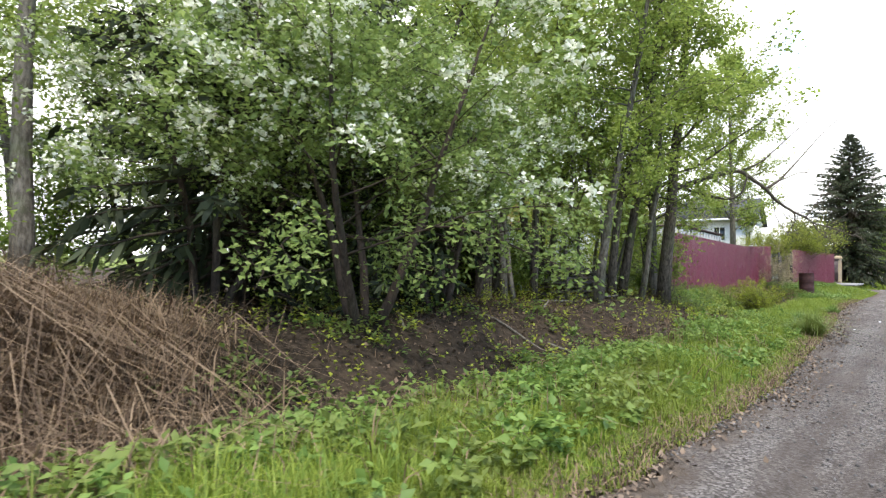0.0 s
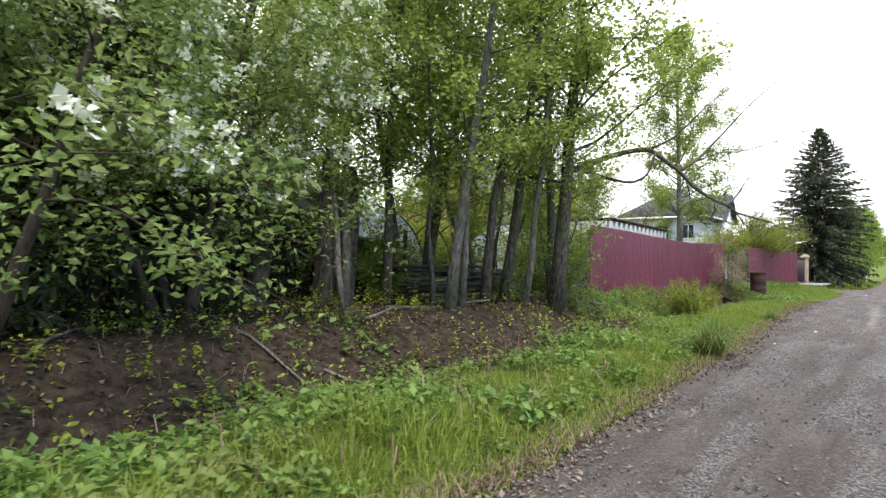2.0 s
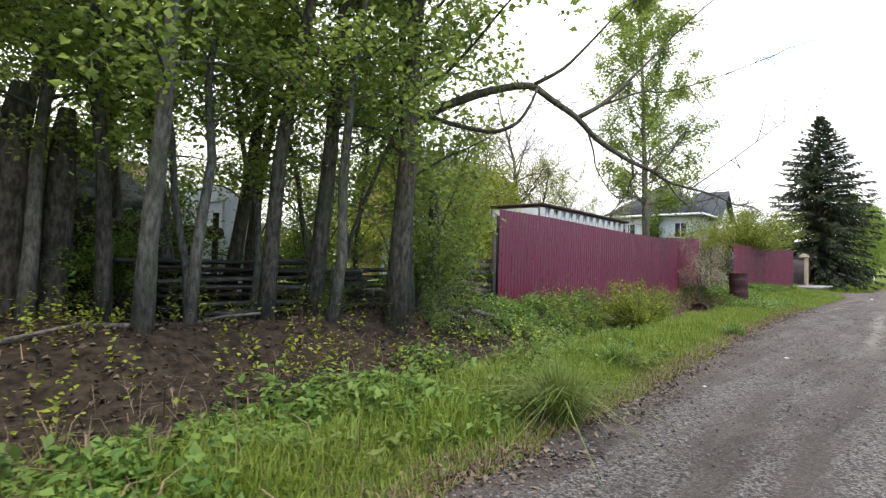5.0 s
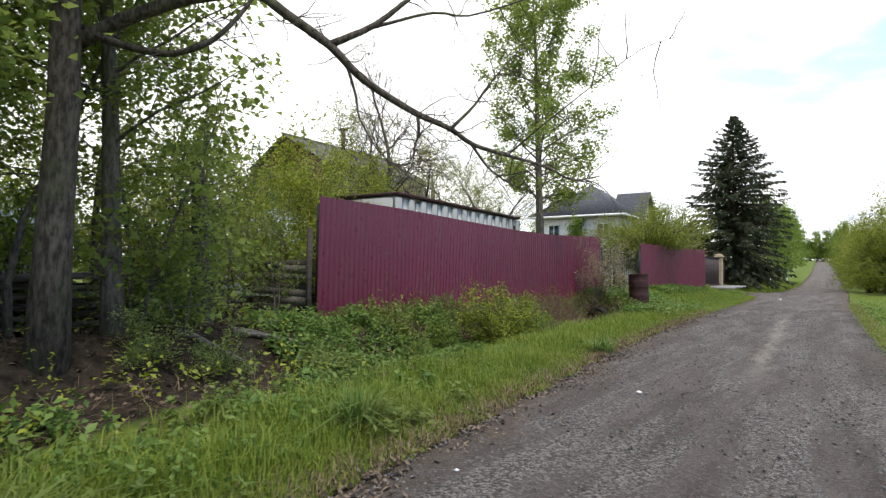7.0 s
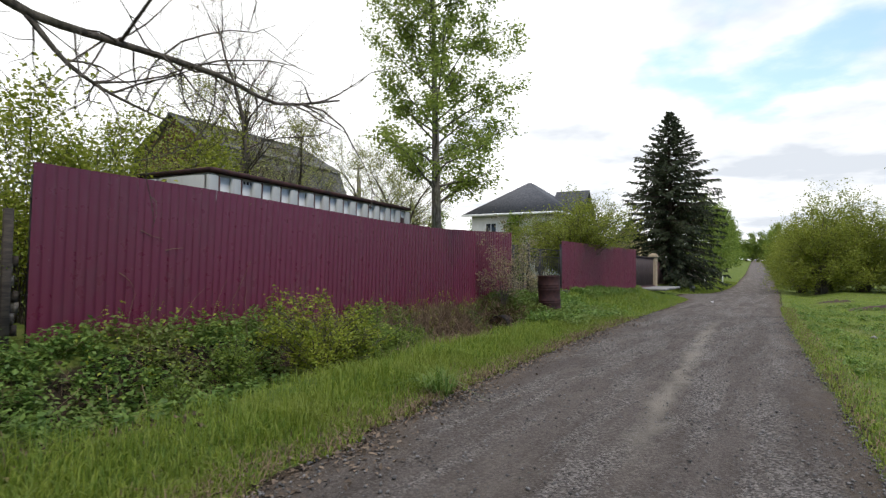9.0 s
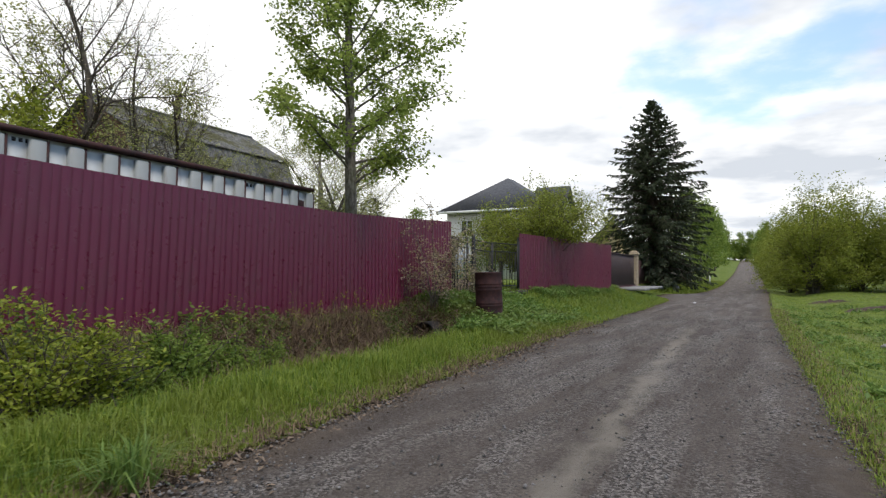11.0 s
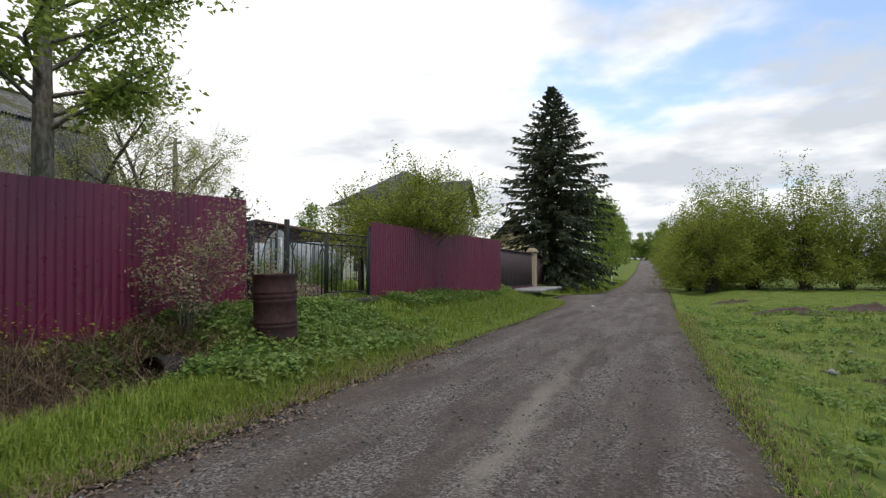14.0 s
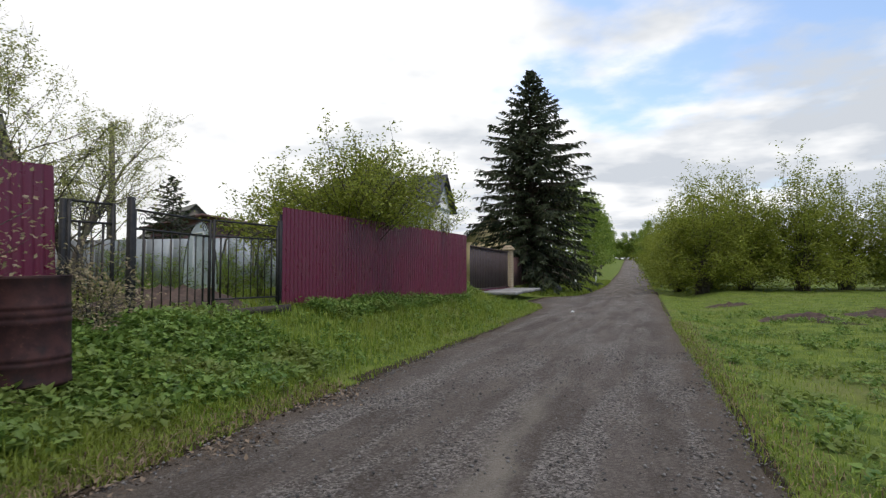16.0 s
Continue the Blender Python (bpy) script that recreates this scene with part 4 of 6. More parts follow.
# broken dead trunk by the fence
g = Geo()
pth = bent((0, 0, -0.2), (-0.03, 0.03, 1), 2.3, np.random.default_rng(4), 9, 0.03)
g.tube(pth, [0.17, 0.13, 0.12, 0.125, 0.11, 0.115, 0.10, 0.10, 0.06], 10)
t = thing("dead_trunk", "broken dead tree trunk without bark", "dead tree", at=standing(-5.86, 14.38))
part("trunk", g, BARK_D, t, smooth=True)
for x, y, sc, hs in ((-7.22, 8.38, 1.6, 1.3), (-7.18, 8.86, 1.5, 1.2), (-7.6, 7.3, 1.5, 1.2), (-8.0, 6.4, 1.3, 1.1)):
    put_copy(t, x, y, 70 * x, sc).scale = (sc, sc, hs)

# ---- trees and bushes behind the fences ----
rt = np.random.default_rng(51)
tree("maple", "slender tall maple with thin spring leaves behind the fence", "tree", standing(-6.75, 26.3), grow(rt, 10.2, 0.17, 54, 0.26, 2.75, 0.5, 28000, 0.105, twigs=7, twig_len=0.55, spread=0.12, bend=-0.1, wob=0.02, shape=lambda f: 0.72 + 0.5 * math.sin(f * 2.8) - 0.5 * f), BARK_P, L_MAPLE)
tree("willow_bush", "broad round bush with fresh yellow-green leaves behind the fence", "bush", standing(-6.4, 37.1), dome(52, 2.75, 2.8, 3.45, 200, 42000, 0.085, 13, 0.10, 0.03, low=0.42, clear=(0.85, 1.75)), BARK_D, L_WILLOW)
tree("willow_bush", "twiggy bush with young leaves leaning over the fence top", "bush", standing(-6.2, 40.0), dome(53, 1.9, 2.4, 2.9, 120, 14000, 0.08, 12, 0.10, 0.025, low=0.35, clear=(0.75, 1.75)), BARK_D, L_WILLOW)

# thicket on the field side
WB = [dome(61 + i, 2.6, 2.5, 6.3 + i, 100, 17000, 0.15, 9, 0.14, 0.04, low=0.06, width=0.45, fine=False) for i in range(2)]
wb = [tree("willow_bush", "dense willow bush in fresh leaf on the field's edge", "bush", standing(x, y), m, BARK_D, L_WILLOW, "willow thicket") for (x, y), m in zip(((3.6, 61), (6.2, 63)), WB)]
rw = np.random.default_rng(63)
for i, (x, y, s) in enumerate(((8.9, 62, 1.05), (11.6, 64, 1.0), (14.4, 64, 0.9), (17.6, 66, 0.8), (4.2, 66, 1.1), (2.7, 69, 0.9), (7.0, 69, 1.1), (16.5, 67, 0.85), (20, 68, 0.8), (24, 66, 0.8), (3.0, 77, 0.95), (3.2, 88, 1.0), (5.5, 82, 1.1), (2.6, 100, 1.0), (29, 68, 0.9), (1.6, 130, 1.2), (3.4, 120, 1.2))):
    put_copy(wb[i % 2], x, y, rw.uniform(0, 360), s)

# along the track past the spruce
FT = [grow(np.random.default_rng(71), 8.0, 0.12, 26, 0.08, 2.4, 0.5, 3200, 0.26, fine=False, twigs=5, twig_len=0.8, spread=0.22)]
ft = tree("roadside_tree", "leafy roadside tree in fresh green", "tree", standing(-5.2, 74), FT[0], BARK_P, L_FRESH, "trees along the track")
for i, (x, y, s) in enumerate(((-5.6, 68, 0.75), (-5.0, 82, 1.0), (-5.2, 92, 1.0), (-6.0, 104, 1.1), (-6.4, 120, 1.1), (-7.5, 140, 1.2), (-9, 170, 1.2), (-11, 200, 1.3), (-13, 240, 1.4), (1.2, 160, 1.2), (0.3, 190, 1.2), (-1, 230, 1.3), (-5, 290, 1.5), (-9, 300, 1.5), (-2, 300, 1.5), (-14, 290, 1.5), (-30, 75, 0.9), (-38, 78, 1.0), (-20, 62, 0.7))):
    put_copy(ft, x, y, rw.uniform(0, 360), s)

fb = tree("far_bush", "distant green bush closing the end of the track", "bush", standing(14, 278), dome(66, 3.0, 3.0, 6.5, 20, 2200, 0.6, 6, 0.3, 0.05, low=0.04, fine=False), BARK_D, L_FRESH, "far bushes")
for i, (x, y, sc) in enumerate(((-16, 285, 1.6), (-11, 292, 1.5), (-6.5, 296, 1.6), (-1.5, 290, 1.5), (4, 286, 1.6), (9, 280, 1.6), (-22, 280, 1.6))):
    put_copy(fb, x, y, 50 * i, sc)


# ---- gate, wicket and drive ----
def spiral(c, r, turns, axis_u, up=(0, 0, 1), flip=1):
    th = np.linspace(0, turns * 2 * math.pi, 26)
    rad = r * (1 - 0.8 * th / th[-1])
    u, w = np.array(axis_u), np.array(up)
    return np.array(c) + rad[:, None] * (np.cos(th)[:, None] * u * flip + np.sin(th)[:, None] * w)


def gate_leaf(t, a, b, z0, z1, band=0.26, low=False, bars=8):
    """One iron leaf from a to b: frame, bars, and scrolls in the upper band."""
    A, B = np.array([*a, 0.0]), np.array([*b, 0.0])
    u = (B - A) / np.linalg.norm(B - A)
    L = np.linalg.norm(B - A)

    def at(s, z):
        return A + u * s + np.array([0, 0, z])
    for s in (0.02, L - 0.02):
        part("stile", Geo().bar(at(s, z0), at(s, z1), 0.035, 0.035), IRON, t)
    for z in [z0 + 0.02, z1 - 0.015, z1 - band] + ([z0 + 0.2] if low else []):
        part("crossbar", Geo().bar(at(0, z), at(L, z), 0.028, 0.028), IRON, t)
    for i in range(bars):
        s = L * (i + 1) / (bars + 1)
        w = 0.022 if i in (0, bars - 1) else 0.012
        part("bar", Geo().bar(at(s, z0 + (0.2 if low else 0.03)), at(s, z1 - band), w, w), IRON, t)
    zc = z1 - band / 2
    for s, fl in ((0.16, 1), (L - 0.16, -1)):
        part("scroll", Geo().tube(spiral(at(s, zc), 0.085, 1.6, u, flip=fl), 0.006, 5), IRON, t)
    for s, fl in ((L / 2 - 0.05, -1), (L / 2 + 0.05, 1)):
        part("scroll", Geo().tube(spiral(at(s, zc + 0.01), 0.05, 1.4, u, flip=fl), 0.005, 5), IRON, t)
    for s0, s1 in ((0.2, L / 2 - 0.1), (L - 0.2, L / 2 + 0.1)):
        part("brace", Geo().bar(at(s0, z1 - 0.03), at(s1, z1 - band + 0.03), 0.01, 0.01), IRON, t)
    if low:
        for s, fl in ((0.15, 1), (0.35, -1), (L - 0.35, 1), (L - 0.15, -1)):
            part("scroll", Geo().tube(spiral(at(s, z0 + 0.11), 0.06, 1.4, u, flip=fl), 0.005, 5), IRON, t)


gt = thing("iron_gate", "black wrought iron double gate with scrolls, closed", "gate")
part("gate_post", Geo().box((-5.66, 30.03, 1.35), (0.075, 0.075, 1.7), ch=0.006), IRON, gt)
part("gate_post", Geo().box((-5.70, 33.24, 1.35), (0.07, 0.07, 1.65), ch=0.006), IRON, gt)
gate_leaf(gt, (-5.67, 30.08), (-5.92, 31.74), 0.62, 2.06)
gate_leaf(gt, (-5.93, 31.80), (-5.70, 33.19), 0.60, 2.08, low=True)
wk = thing("iron_wicket", "narrow black wrought iron wicket beside the gate", "gate")
part("gate_post", Geo().box((-5.86, 29.27, 1.3), (0.06, 0.06, 1.6), ch=0.006), IRON, wk)
gate_leaf(wk, (-5.84, 29.31), (-5.74, 29.86), 0.62, 2.10, bars=3)
tb = thing("threshold_board", "weathered board lying in the grass under the gate", "board")
part("board", Geo().bar((-5.5, 31.2, 0.60), (-5.3, 33.0, 0.62), 0.05, 0.12), WOOD_DARK, tb)

bg = thing("sliding_gate", "brown sheet steel sliding gate, closed", "gate")
strip = Geo().box((0, 0, 0), (0.012, 0.121, 1.72)).mesh("panel", BROWN)
for i in range(52):
    p = part("panel", strip, BROWN, bg)
    p.matrix_basis = pose(-6.0 - (0.012 if i % 2 else 0), 46.0625 + i * 0.125, 1.42)
part("frame", Geo().box((-5.97, 49.25, 2.30), (0.05, 6.5, 0.05)).box((-5.97, 49.25, 0.56), (0.05, 6.5, 0.06)), BROWN, bg)
part("guide_rail", Geo().box((-5.93, 49.25, 0.50), (0.10, 6.5, 0.06)), MAROON, bg, "dull red bottom rail")

pil = thing("brick_pillar", "tan brick gate pillar with a stepped cap", "pillar", at=pose(-6.05, 52.85, 0.45))
bm_b = Geo().box((0, 0, 0), (0.214, 0.205, 0.078), ch=0.006).mesh("brick", PILLAR)
part("core", Geo().box((0, 0, 0.95), (0.40, 0.40, 1.92)), CONCRETE, pil)
for c in range(22):
    for k, (bx, by) in enumerate(((-0.11, -0.112), (0.11, -0.112), (-0.11, 0.112), (0.11, 0.112))):
        b = part("brick", bm_b, PILLAR, pil)
        b.matrix_basis = pose(bx + (0.004 if c % 2 else -0.004), by, 0.05 + c * 0.086)
part("cap", Geo().box((0, 0, 1.985), (0.56, 0.56, 0.10), ch=0.02).box((0, 0, 2.08), (0.46, 0.46, 0.10), ch=0.03).box((0, 0, 2.155), (0.3, 0.3, 0.06), ch=0.02), PILLAR, pil)
sg = Geo()
for i in range(4):
    sg.box((-5.05 - 0.04 * i, 47.2 + i * 1.6, 0.42 + 0.015 * (i % 2)), (1.5, 1.55, 0.12), rz=0.02 * (-1) ** i, ch=0.02)
solid("drive_slabs", sg, CONCRETE, "pale concrete slabs laid before the brown gate", "paving", kind="structure")
wg = thing("dark_fence", "dark red-brown sheet fence in the spruce's shade", "fence")
for i in range(6):
    part("panel", Geo().box((-6.2, 53.6 + i * 1.0, 1.3), (0.03, 0.97, 1.6), ch=0.005), SHED, wg)


# ---- container ----
def container():
    t = thing("container", "old white freight container with grey ribs behind the fence", "container", at=pose(-6.62, 19.25, 0.42, 0, 0, 3.6))
    L, W, H = 6.15, 2.4, 2.42
    part("body", Geo().box((-W / 2 - 0.05, L / 2, H / 2), (W - 0.1, L - 0.1, H - 0.08)), CONT_W, t)
    part("roof", Geo().box((-W / 2, L / 2, H - 0.01), (W + 0.06, L + 0.08, 0.07), ch=0.01), RUST, t, "rusty dark roof edge")
    n = 13
    for i in range(n + 1):
        y = 0.06 + (L - 0.12) * i / n
        part("rib", Geo().box((-0.04, y, H / 2 - 0.03), (0.09, 0.20, H - 0.1), ch=0.02), CONT_G, t)
        part("edge", Geo().box((-0.02, y + 0.115, H / 2 - 0.03), (0.03, 0.022, H - 0.1)), RUST, t)
    for i in range(n):
        y = 0.06 + (L - 0.12) * (i + 0.5) / n
        part("panel", Geo().box((-0.075, y, H / 2 - 0.03), (0.03, L / n - 0.20, H - 0.14)), CONT_W, t)
    for y, z, w, h in ((4.48, 2.28, 0.34, 0.06), (4.46, 2.02, 0.30, 0.06), (0.85, 2.30, 0.30, 0.05)):
        for k in range(4):
            part("mark", Geo().box((-0.056, y - w / 2 + (k + 0.5) * w / 4, z), (0.006, w / 7, h)), IRON, t)
    part("vent", Geo().box((-0.03, 5.75, 2.05), (0.05, 0.34, 0.26), ch=0.02), RUST, t)
    for k in (0, 1):
        part("door", Geo().box((-W * (0.27 + 0.47 * k), -0.03, H / 2 - 0.03), (W * 0.44, 0.05, H - 0.12), ch=0.01), CONT_G, t, "dirty grey end door")
        part("lock_rod", Geo().tube([(-W * (0.4 + 0.22 * k), -0.08, 0.1), (-W * (0.4 + 0.22 * k), -0.08, H - 0.15)], 0.018, 6), IRON, t)


container()


# ---- old house with the mossy roof ----
def corrugated(a, b, c, d, waves, amp):
    """A wavy sheet between the lower edge a-b and the upper edge d-c."""
    a, b, c, d = (np.array(p, float) for p in (a, b, c, d))
    n = waves * 6
    s = np.linspace(0, 1, n + 1)[:, None]
    nr = unit(np.cross(b - a, d - a))
    g = Geo()
    rows = []
    for f in (0, 0.33, 0.34, 0.66, 0.67, 1):
        lo, hi = a + (d - a) * f, b + (c - b) * f
        lift = 0.03 * (1 if f in (0.34, 0.67) else 0)
        rows.append(lo + (hi - lo) * s + nr * (amp * np.cos(s * waves * 2 * math.pi) - lift))
    k = n + 1
    I, J = np.meshgrid(np.arange(5), np.arange(n), indexing="ij")
    return g.add(np.array(rows), np.stack([I * k + J, I * k + J + 1, (I + 1) * k + J + 1, (I + 1) * k + J], -1).reshape(-1, 4))


def old_house():
    t = thing("old_house", "old wooden house with a mossy grey corrugated gambrel roof", "house")
    x0, y0, y1 = -22.35, 28.9, 37.2
    ze, zb, zr = 3.6, 6.55, 8.1
    xe, xb = x0 + 4.0, x0 + 2.7
    xe2, xb2 = x0 - 4.0, x0 - 2.7
    part("wall", Geo().box((x0, (y0 + y1) / 2, 1.9), (7.2, y1 - y0 - 0.5, 3.6)), REDWOOD, t)
    for y in (y0 + 0.2, y1 - 0.2):
        g = Geo()
        v = [(xe - 0.3, y, ze), (xb - 0.1, y, zb - 0.1), (x0, y, zr - 0.1), (xb2 + 0.1, y, zb - 0.1), (xe2 + 0.3, y, ze)]
        v2 = [(p[0], p[1] + 0.1, p[2]) for p in v]
        g.add(v + v2, np.array([[0, 1, 2, 3, 4], [9, 8, 7, 6, 5]]), np.array([[i, (i + 1) % 5, 5 + (i + 1) % 5, 5 + i] for i in range(5)]))
        part("gable", g, REDWOOD, t, "red-brown boarded gable")
    part("lower_roof", corrugated((xe, y0, ze), (xe, y1, ze), (xb, y1, zb), (xb, y0, zb), 78, 0.03), SLATE, t)
    part("upper_roof", corrugated((xb + 0.12, y0 - 0.1, zb), (xb + 0.12, y1 + 0.1, zb), (x0, y1 + 0.1, zr), (x0, y0 - 0.1, zr), 78, 0.03), SLATE, t)
    part("lower_roof", corrugated((xe2, y1, ze), (xe2, y0, ze), (xb2, y0, zb), (xb2, y1, zb), 78, 0.03), SLATE, t)
    part("upper_roof", corrugated((xb2 - 0.12, y1 + 0.1, zb), (xb2 - 0.12, y0 - 0.1, zb), (x0, y0 - 0.1, zr), (x0, y1 + 0.1, zr), 78, 0.03), SLATE, t)
    part("ridge", Geo().tube([(x0, y0 - 0.1, zr + 0.02), (x0, y1 + 0.1, zr + 0.02)], 0.09, 8), SLATE, t)
    part("stove_pipe", Geo().tube([(x0 + 0.15, 32.9, 7.6), (x0 + 0.15, 32.9, 9.15)], 0.13, 10).tube([(x0 + 0.15, 32.9, 9.15), (x0 + 0.15, 32.9, 9.22)], 0.24, 10), RUST, t, "rusty stove pipe with a cap")


old_house()


# ---- white house ----
def window_part(t, c, w, h, axis="x"):
    """A window facing -y (axis x) or +x (axis y)."""
    s = (w, 0.06, h) if axis == "x" else (0.06, w, h)
    wd = part("window", Geo().box(c, s), GLASS_D, t)
    for dz in (-h / 2, h / 2):
        part("frame", Geo().box((c[0], c[1], c[2] + dz), (s[0] + (0.1 if axis == "x" else 0.03), s[1] + (0.03 if axis == "x" else 0.1), 0.08)), TRIM, wd)
    for k in (-0.5, 0, 0.5):
        o = (c[0] + k * w, c[1], c[2]) if axis == "x" else (c[0], c[1] + k * w, c[2])
        part("frame", Geo().box(o, (0.07, 0.09, h) if axis == "x" else (0.09, 0.07, h)), TRIM, wd)


def hip_roof(x0, x1, y0, y1, z0, z1, over=0.7):
    x0, x1, y0, y1 = x0 - over, x1 + over, y0 - over, y1 + over
    hw = min(x1 - x0, y1 - y0) / 2
    if x1 - x0 >= y1 - y0:
        r0, r1 = (x0 + hw, (y0 + y1) / 2, z1), (x1 - hw, (y0 + y1) / 2, z1)
    else:
        r0, r1 = ((x0 + x1) / 2, y0 + hw, z1), ((x0 + x1) / 2, y1 - hw, z1)
    v = [(x0, y0, z0), (x1, y0, z0), (x1, y1, z0), (x0, y1, z0), r0, r1]
    g = Geo()
    if x1 - x0 >= y1 - y0:
        g.add(v, np.array([[0, 1, 5, 4], [2, 3, 4, 5]]), np.array([[1, 2, 5], [3, 0, 4]]), np.array([[3, 2, 1, 0]]))
    else:
        g.add(v, np.array([[1, 2, 5, 4], [3, 0, 4, 5]]), np.array([[0, 1, 4], [2, 3, 5]]), np.array([[3, 2, 1, 0]]))
    return g


def white_house():
    t = thing("white_house", "two-storey white rendered house with a dark hipped roof", "house")
    X0, X1, Y0, Y1 = -24.7, -16.2, 62.5, 72.5
    part("wall", Geo().box(((X0 + X1) / 2, (Y0 + Y1) / 2, 3.4), (X1 - X0, Y1 - Y0, 6.6)), WHITE, t)
    part("roof", hip_roof(X0, X1, Y0, Y1, 6.75, 10.3), ROOF_D, t)
    g = Geo()
    for c, s in ((((X0 + X1) / 2, Y0 - 0.72, 6.66), (X1 - X0 + 1.5, 0.12, 0.2)), ((X1 + 0.72, (Y0 + Y1) / 2, 6.66), (0.12, Y1 - Y0 + 1.5, 0.2))):
        g.box(c, s)
    part("gutter", g, TRIM, t)
    for x in (-22.6, -20.2, -17.6):
        for z in (2.0, 5.2):
            window_part(t, (x, Y0 - 0.02, z), 1.1, 1.4)
    # gabled bay towards the track
    bx0, bx1, by0, by1 = -16.4, -15.5, 67.0, 71.0
    part("bay", Geo().box(((bx0 + bx1) / 2, (by0 + by1) / 2, 3.6), (bx1 - bx0, by1 - by0, 7.0)), WHITE, t)
    ga = Geo()
    ga.add([(bx1, by0, 7.1), (bx1, by1, 7.1), (bx1, (by0 + by1) / 2, 9.3), (bx0, by0, 7.1), (bx0, by1, 7.1), (bx0, (by0 + by1) / 2, 9.3)], np.array([[0, 1, 2], [5, 4, 3]]))
    part("bay_gable", ga, WHITE, t)
    rf = Geo()
    for s in (1, -1):
        yc = (by0 + by1) / 2
        e = yc + s * 2.5
        rf.add([(bx1 + 0.5, e, 6.5), (bx0 - 2, e, 6.5), (bx0 - 2, yc, 9.5), (bx1 + 0.5, yc, 9.5), (bx1 + 0.5, e, 6.35), (bx0 - 2, e, 6.35), (bx0 - 2, yc, 9.35), (bx1 + 0.5, yc, 9.35)],
               np.array([[0, 1, 2, 3], [7, 6, 5, 4], [0, 3, 7, 4], [0, 4, 5, 1]]))
    part("bay_roof", rf, ROOF_D, t)
    window_part(t, (bx1 + 0.02, 69.0, 5.0), 1.0, 1.5, "y")
    window_part(t, (-15.95, by0 - 0.02, 4.9), 0.5, 1.5)


white_house()


def small_house(name, label, x, y, w, d, h, ridge, wall, roof, win=True, rz=0.0):
    """A gabled hut; its gable faces -y before it is turned."""
    t = thing(name, label, "house", at=pose(x, y, 0.3, 0, 0, rz))
    part("wall", Geo().box((0, 0, h / 2), (w, d, h)), wall, t)
    for s in (-1, 1):
        v = [(-w / 2, s * d / 2, h), (w / 2, s * d / 2, h), (0, s * d / 2, ridge - 0.08)]
        v += [(p[0], p[1] - s * 0.1, p[2]) for p in v]
        part("gable", Geo().add(v, np.array([[0, 1, 2], [5, 4, 3]]), np.array([[0, 3, 4, 1], [1, 4, 5, 2], [2, 5, 3, 0]])), wall, t)
    for s in (1, -1):
        o = 0.35
        ez = h - (ridge - h) * o / (w / 2)
        rg = Geo().add([(s * (w / 2 + o), -d / 2 - o, ez), (s * (w / 2 + o), d / 2 + o, ez), (0, d / 2 + o, ridge), (0, -d / 2 - o, ridge),
                        (s * (w / 2 + o), -d / 2 - o, ez - 0.12), (s * (w / 2 + o), d / 2 + o, ez - 0.12), (0, d / 2 + o, ridge - 0.12), (0, -d / 2 - o, ridge - 0.12)],
                       np.array([[0, 1, 2, 3], [7, 6, 5, 4], [0, 3, 7, 4], [0, 4, 5, 1], [1, 5, 6, 2]]))
        part("roof", rg, roof, t)
    if win:
        window_part(t, (0.2, -d / 2 - 0.02, h * 0.62), 0.8, 1.0)
        window_part(t, (w / 2 + 0.02, 0, h * 0.62), 0.8, 1.0, "y")
    return t


small_house("ochre_hut", "ochre boarded hut with a dark gabled roof and white window", -11.6, 69.5, 4.6, 6, 3.3, 5.6, YELLOW_W, ROOF_D, rz=18)
small_house("village_house", "low village house with a grey gabled roof", -53.0, 79.0, 8, 10, 5.2, 9.0, WOOD_OLD, SLATE, rz=60)
small_house("garden_shed", "low red-brown garden shed with a flat-pitched roof", -21.4, 50.5, 6.4, 5, 3.4, 4.0, SHED, SHED, win=False, rz=10)

# ---- behind the gate: greenhouse, earth bed, lawn, pole ----
gh = thing("polytunnel", "white film-covered arched greenhouse behind the gate", "greenhouse", at=pose(-10.3, 41.1, 0.42, 0, 0, -30))
R, LN = 1.6, 7.0
th = np.linspace(0, math.pi, 25)
for i in range(6):
    y0, y1 = -LN / 2 + LN * i / 6, -LN / 2 + LN * (i + 1) / 6
    v = [(R * math.cos(a), y, 0.5 + R * 1.15 * math.sin(a)) for y in (y0, y1 - 0.015) for a in th]
    v = [(R, y0, 0), *v[:25], (-R, y0, 0), (R, y1 - 0.015, 0), *v[25:], (-R, y1 - 0.015, 0)]
    part("film", Geo().add(v, np.array([[j, j + 1, 28 + j - 1 + 0, 27 + j] for j in range(26)])), FILM, gh)
    part("hoop", Geo().tube([(R * 1.005 * math.cos(a), y0, 0.5 + R * 1.16 * math.sin(a)) for a in th], 0.022, 5), IRON, gh)
for y in (-LN / 2, LN / 2):
    part("end_wall", Geo().add([(R, y, 0), *[(R * math.cos(a), y, 0.5 + R * 1.15 * math.sin(a)) for a in th], (-R, y, 0)], np.array([list(range(27))])), FILM, gh)
    part("door_frame", Geo().box((0.45, y - 0.03, 1.0), (0.05, 0.05, 2.0)).box((-0.45, y - 0.03, 1.0), (0.05, 0.05, 2.0)).box((0, y - 0.03, 2.0), (0.95, 0.05, 0.05)), TRIM, gh)
sf = thing("garden_fence", "pale grey sheet fence at the back of the garden", "fence", at=pose(-17.0, 41.2, 0.5, 0, 0, 100))
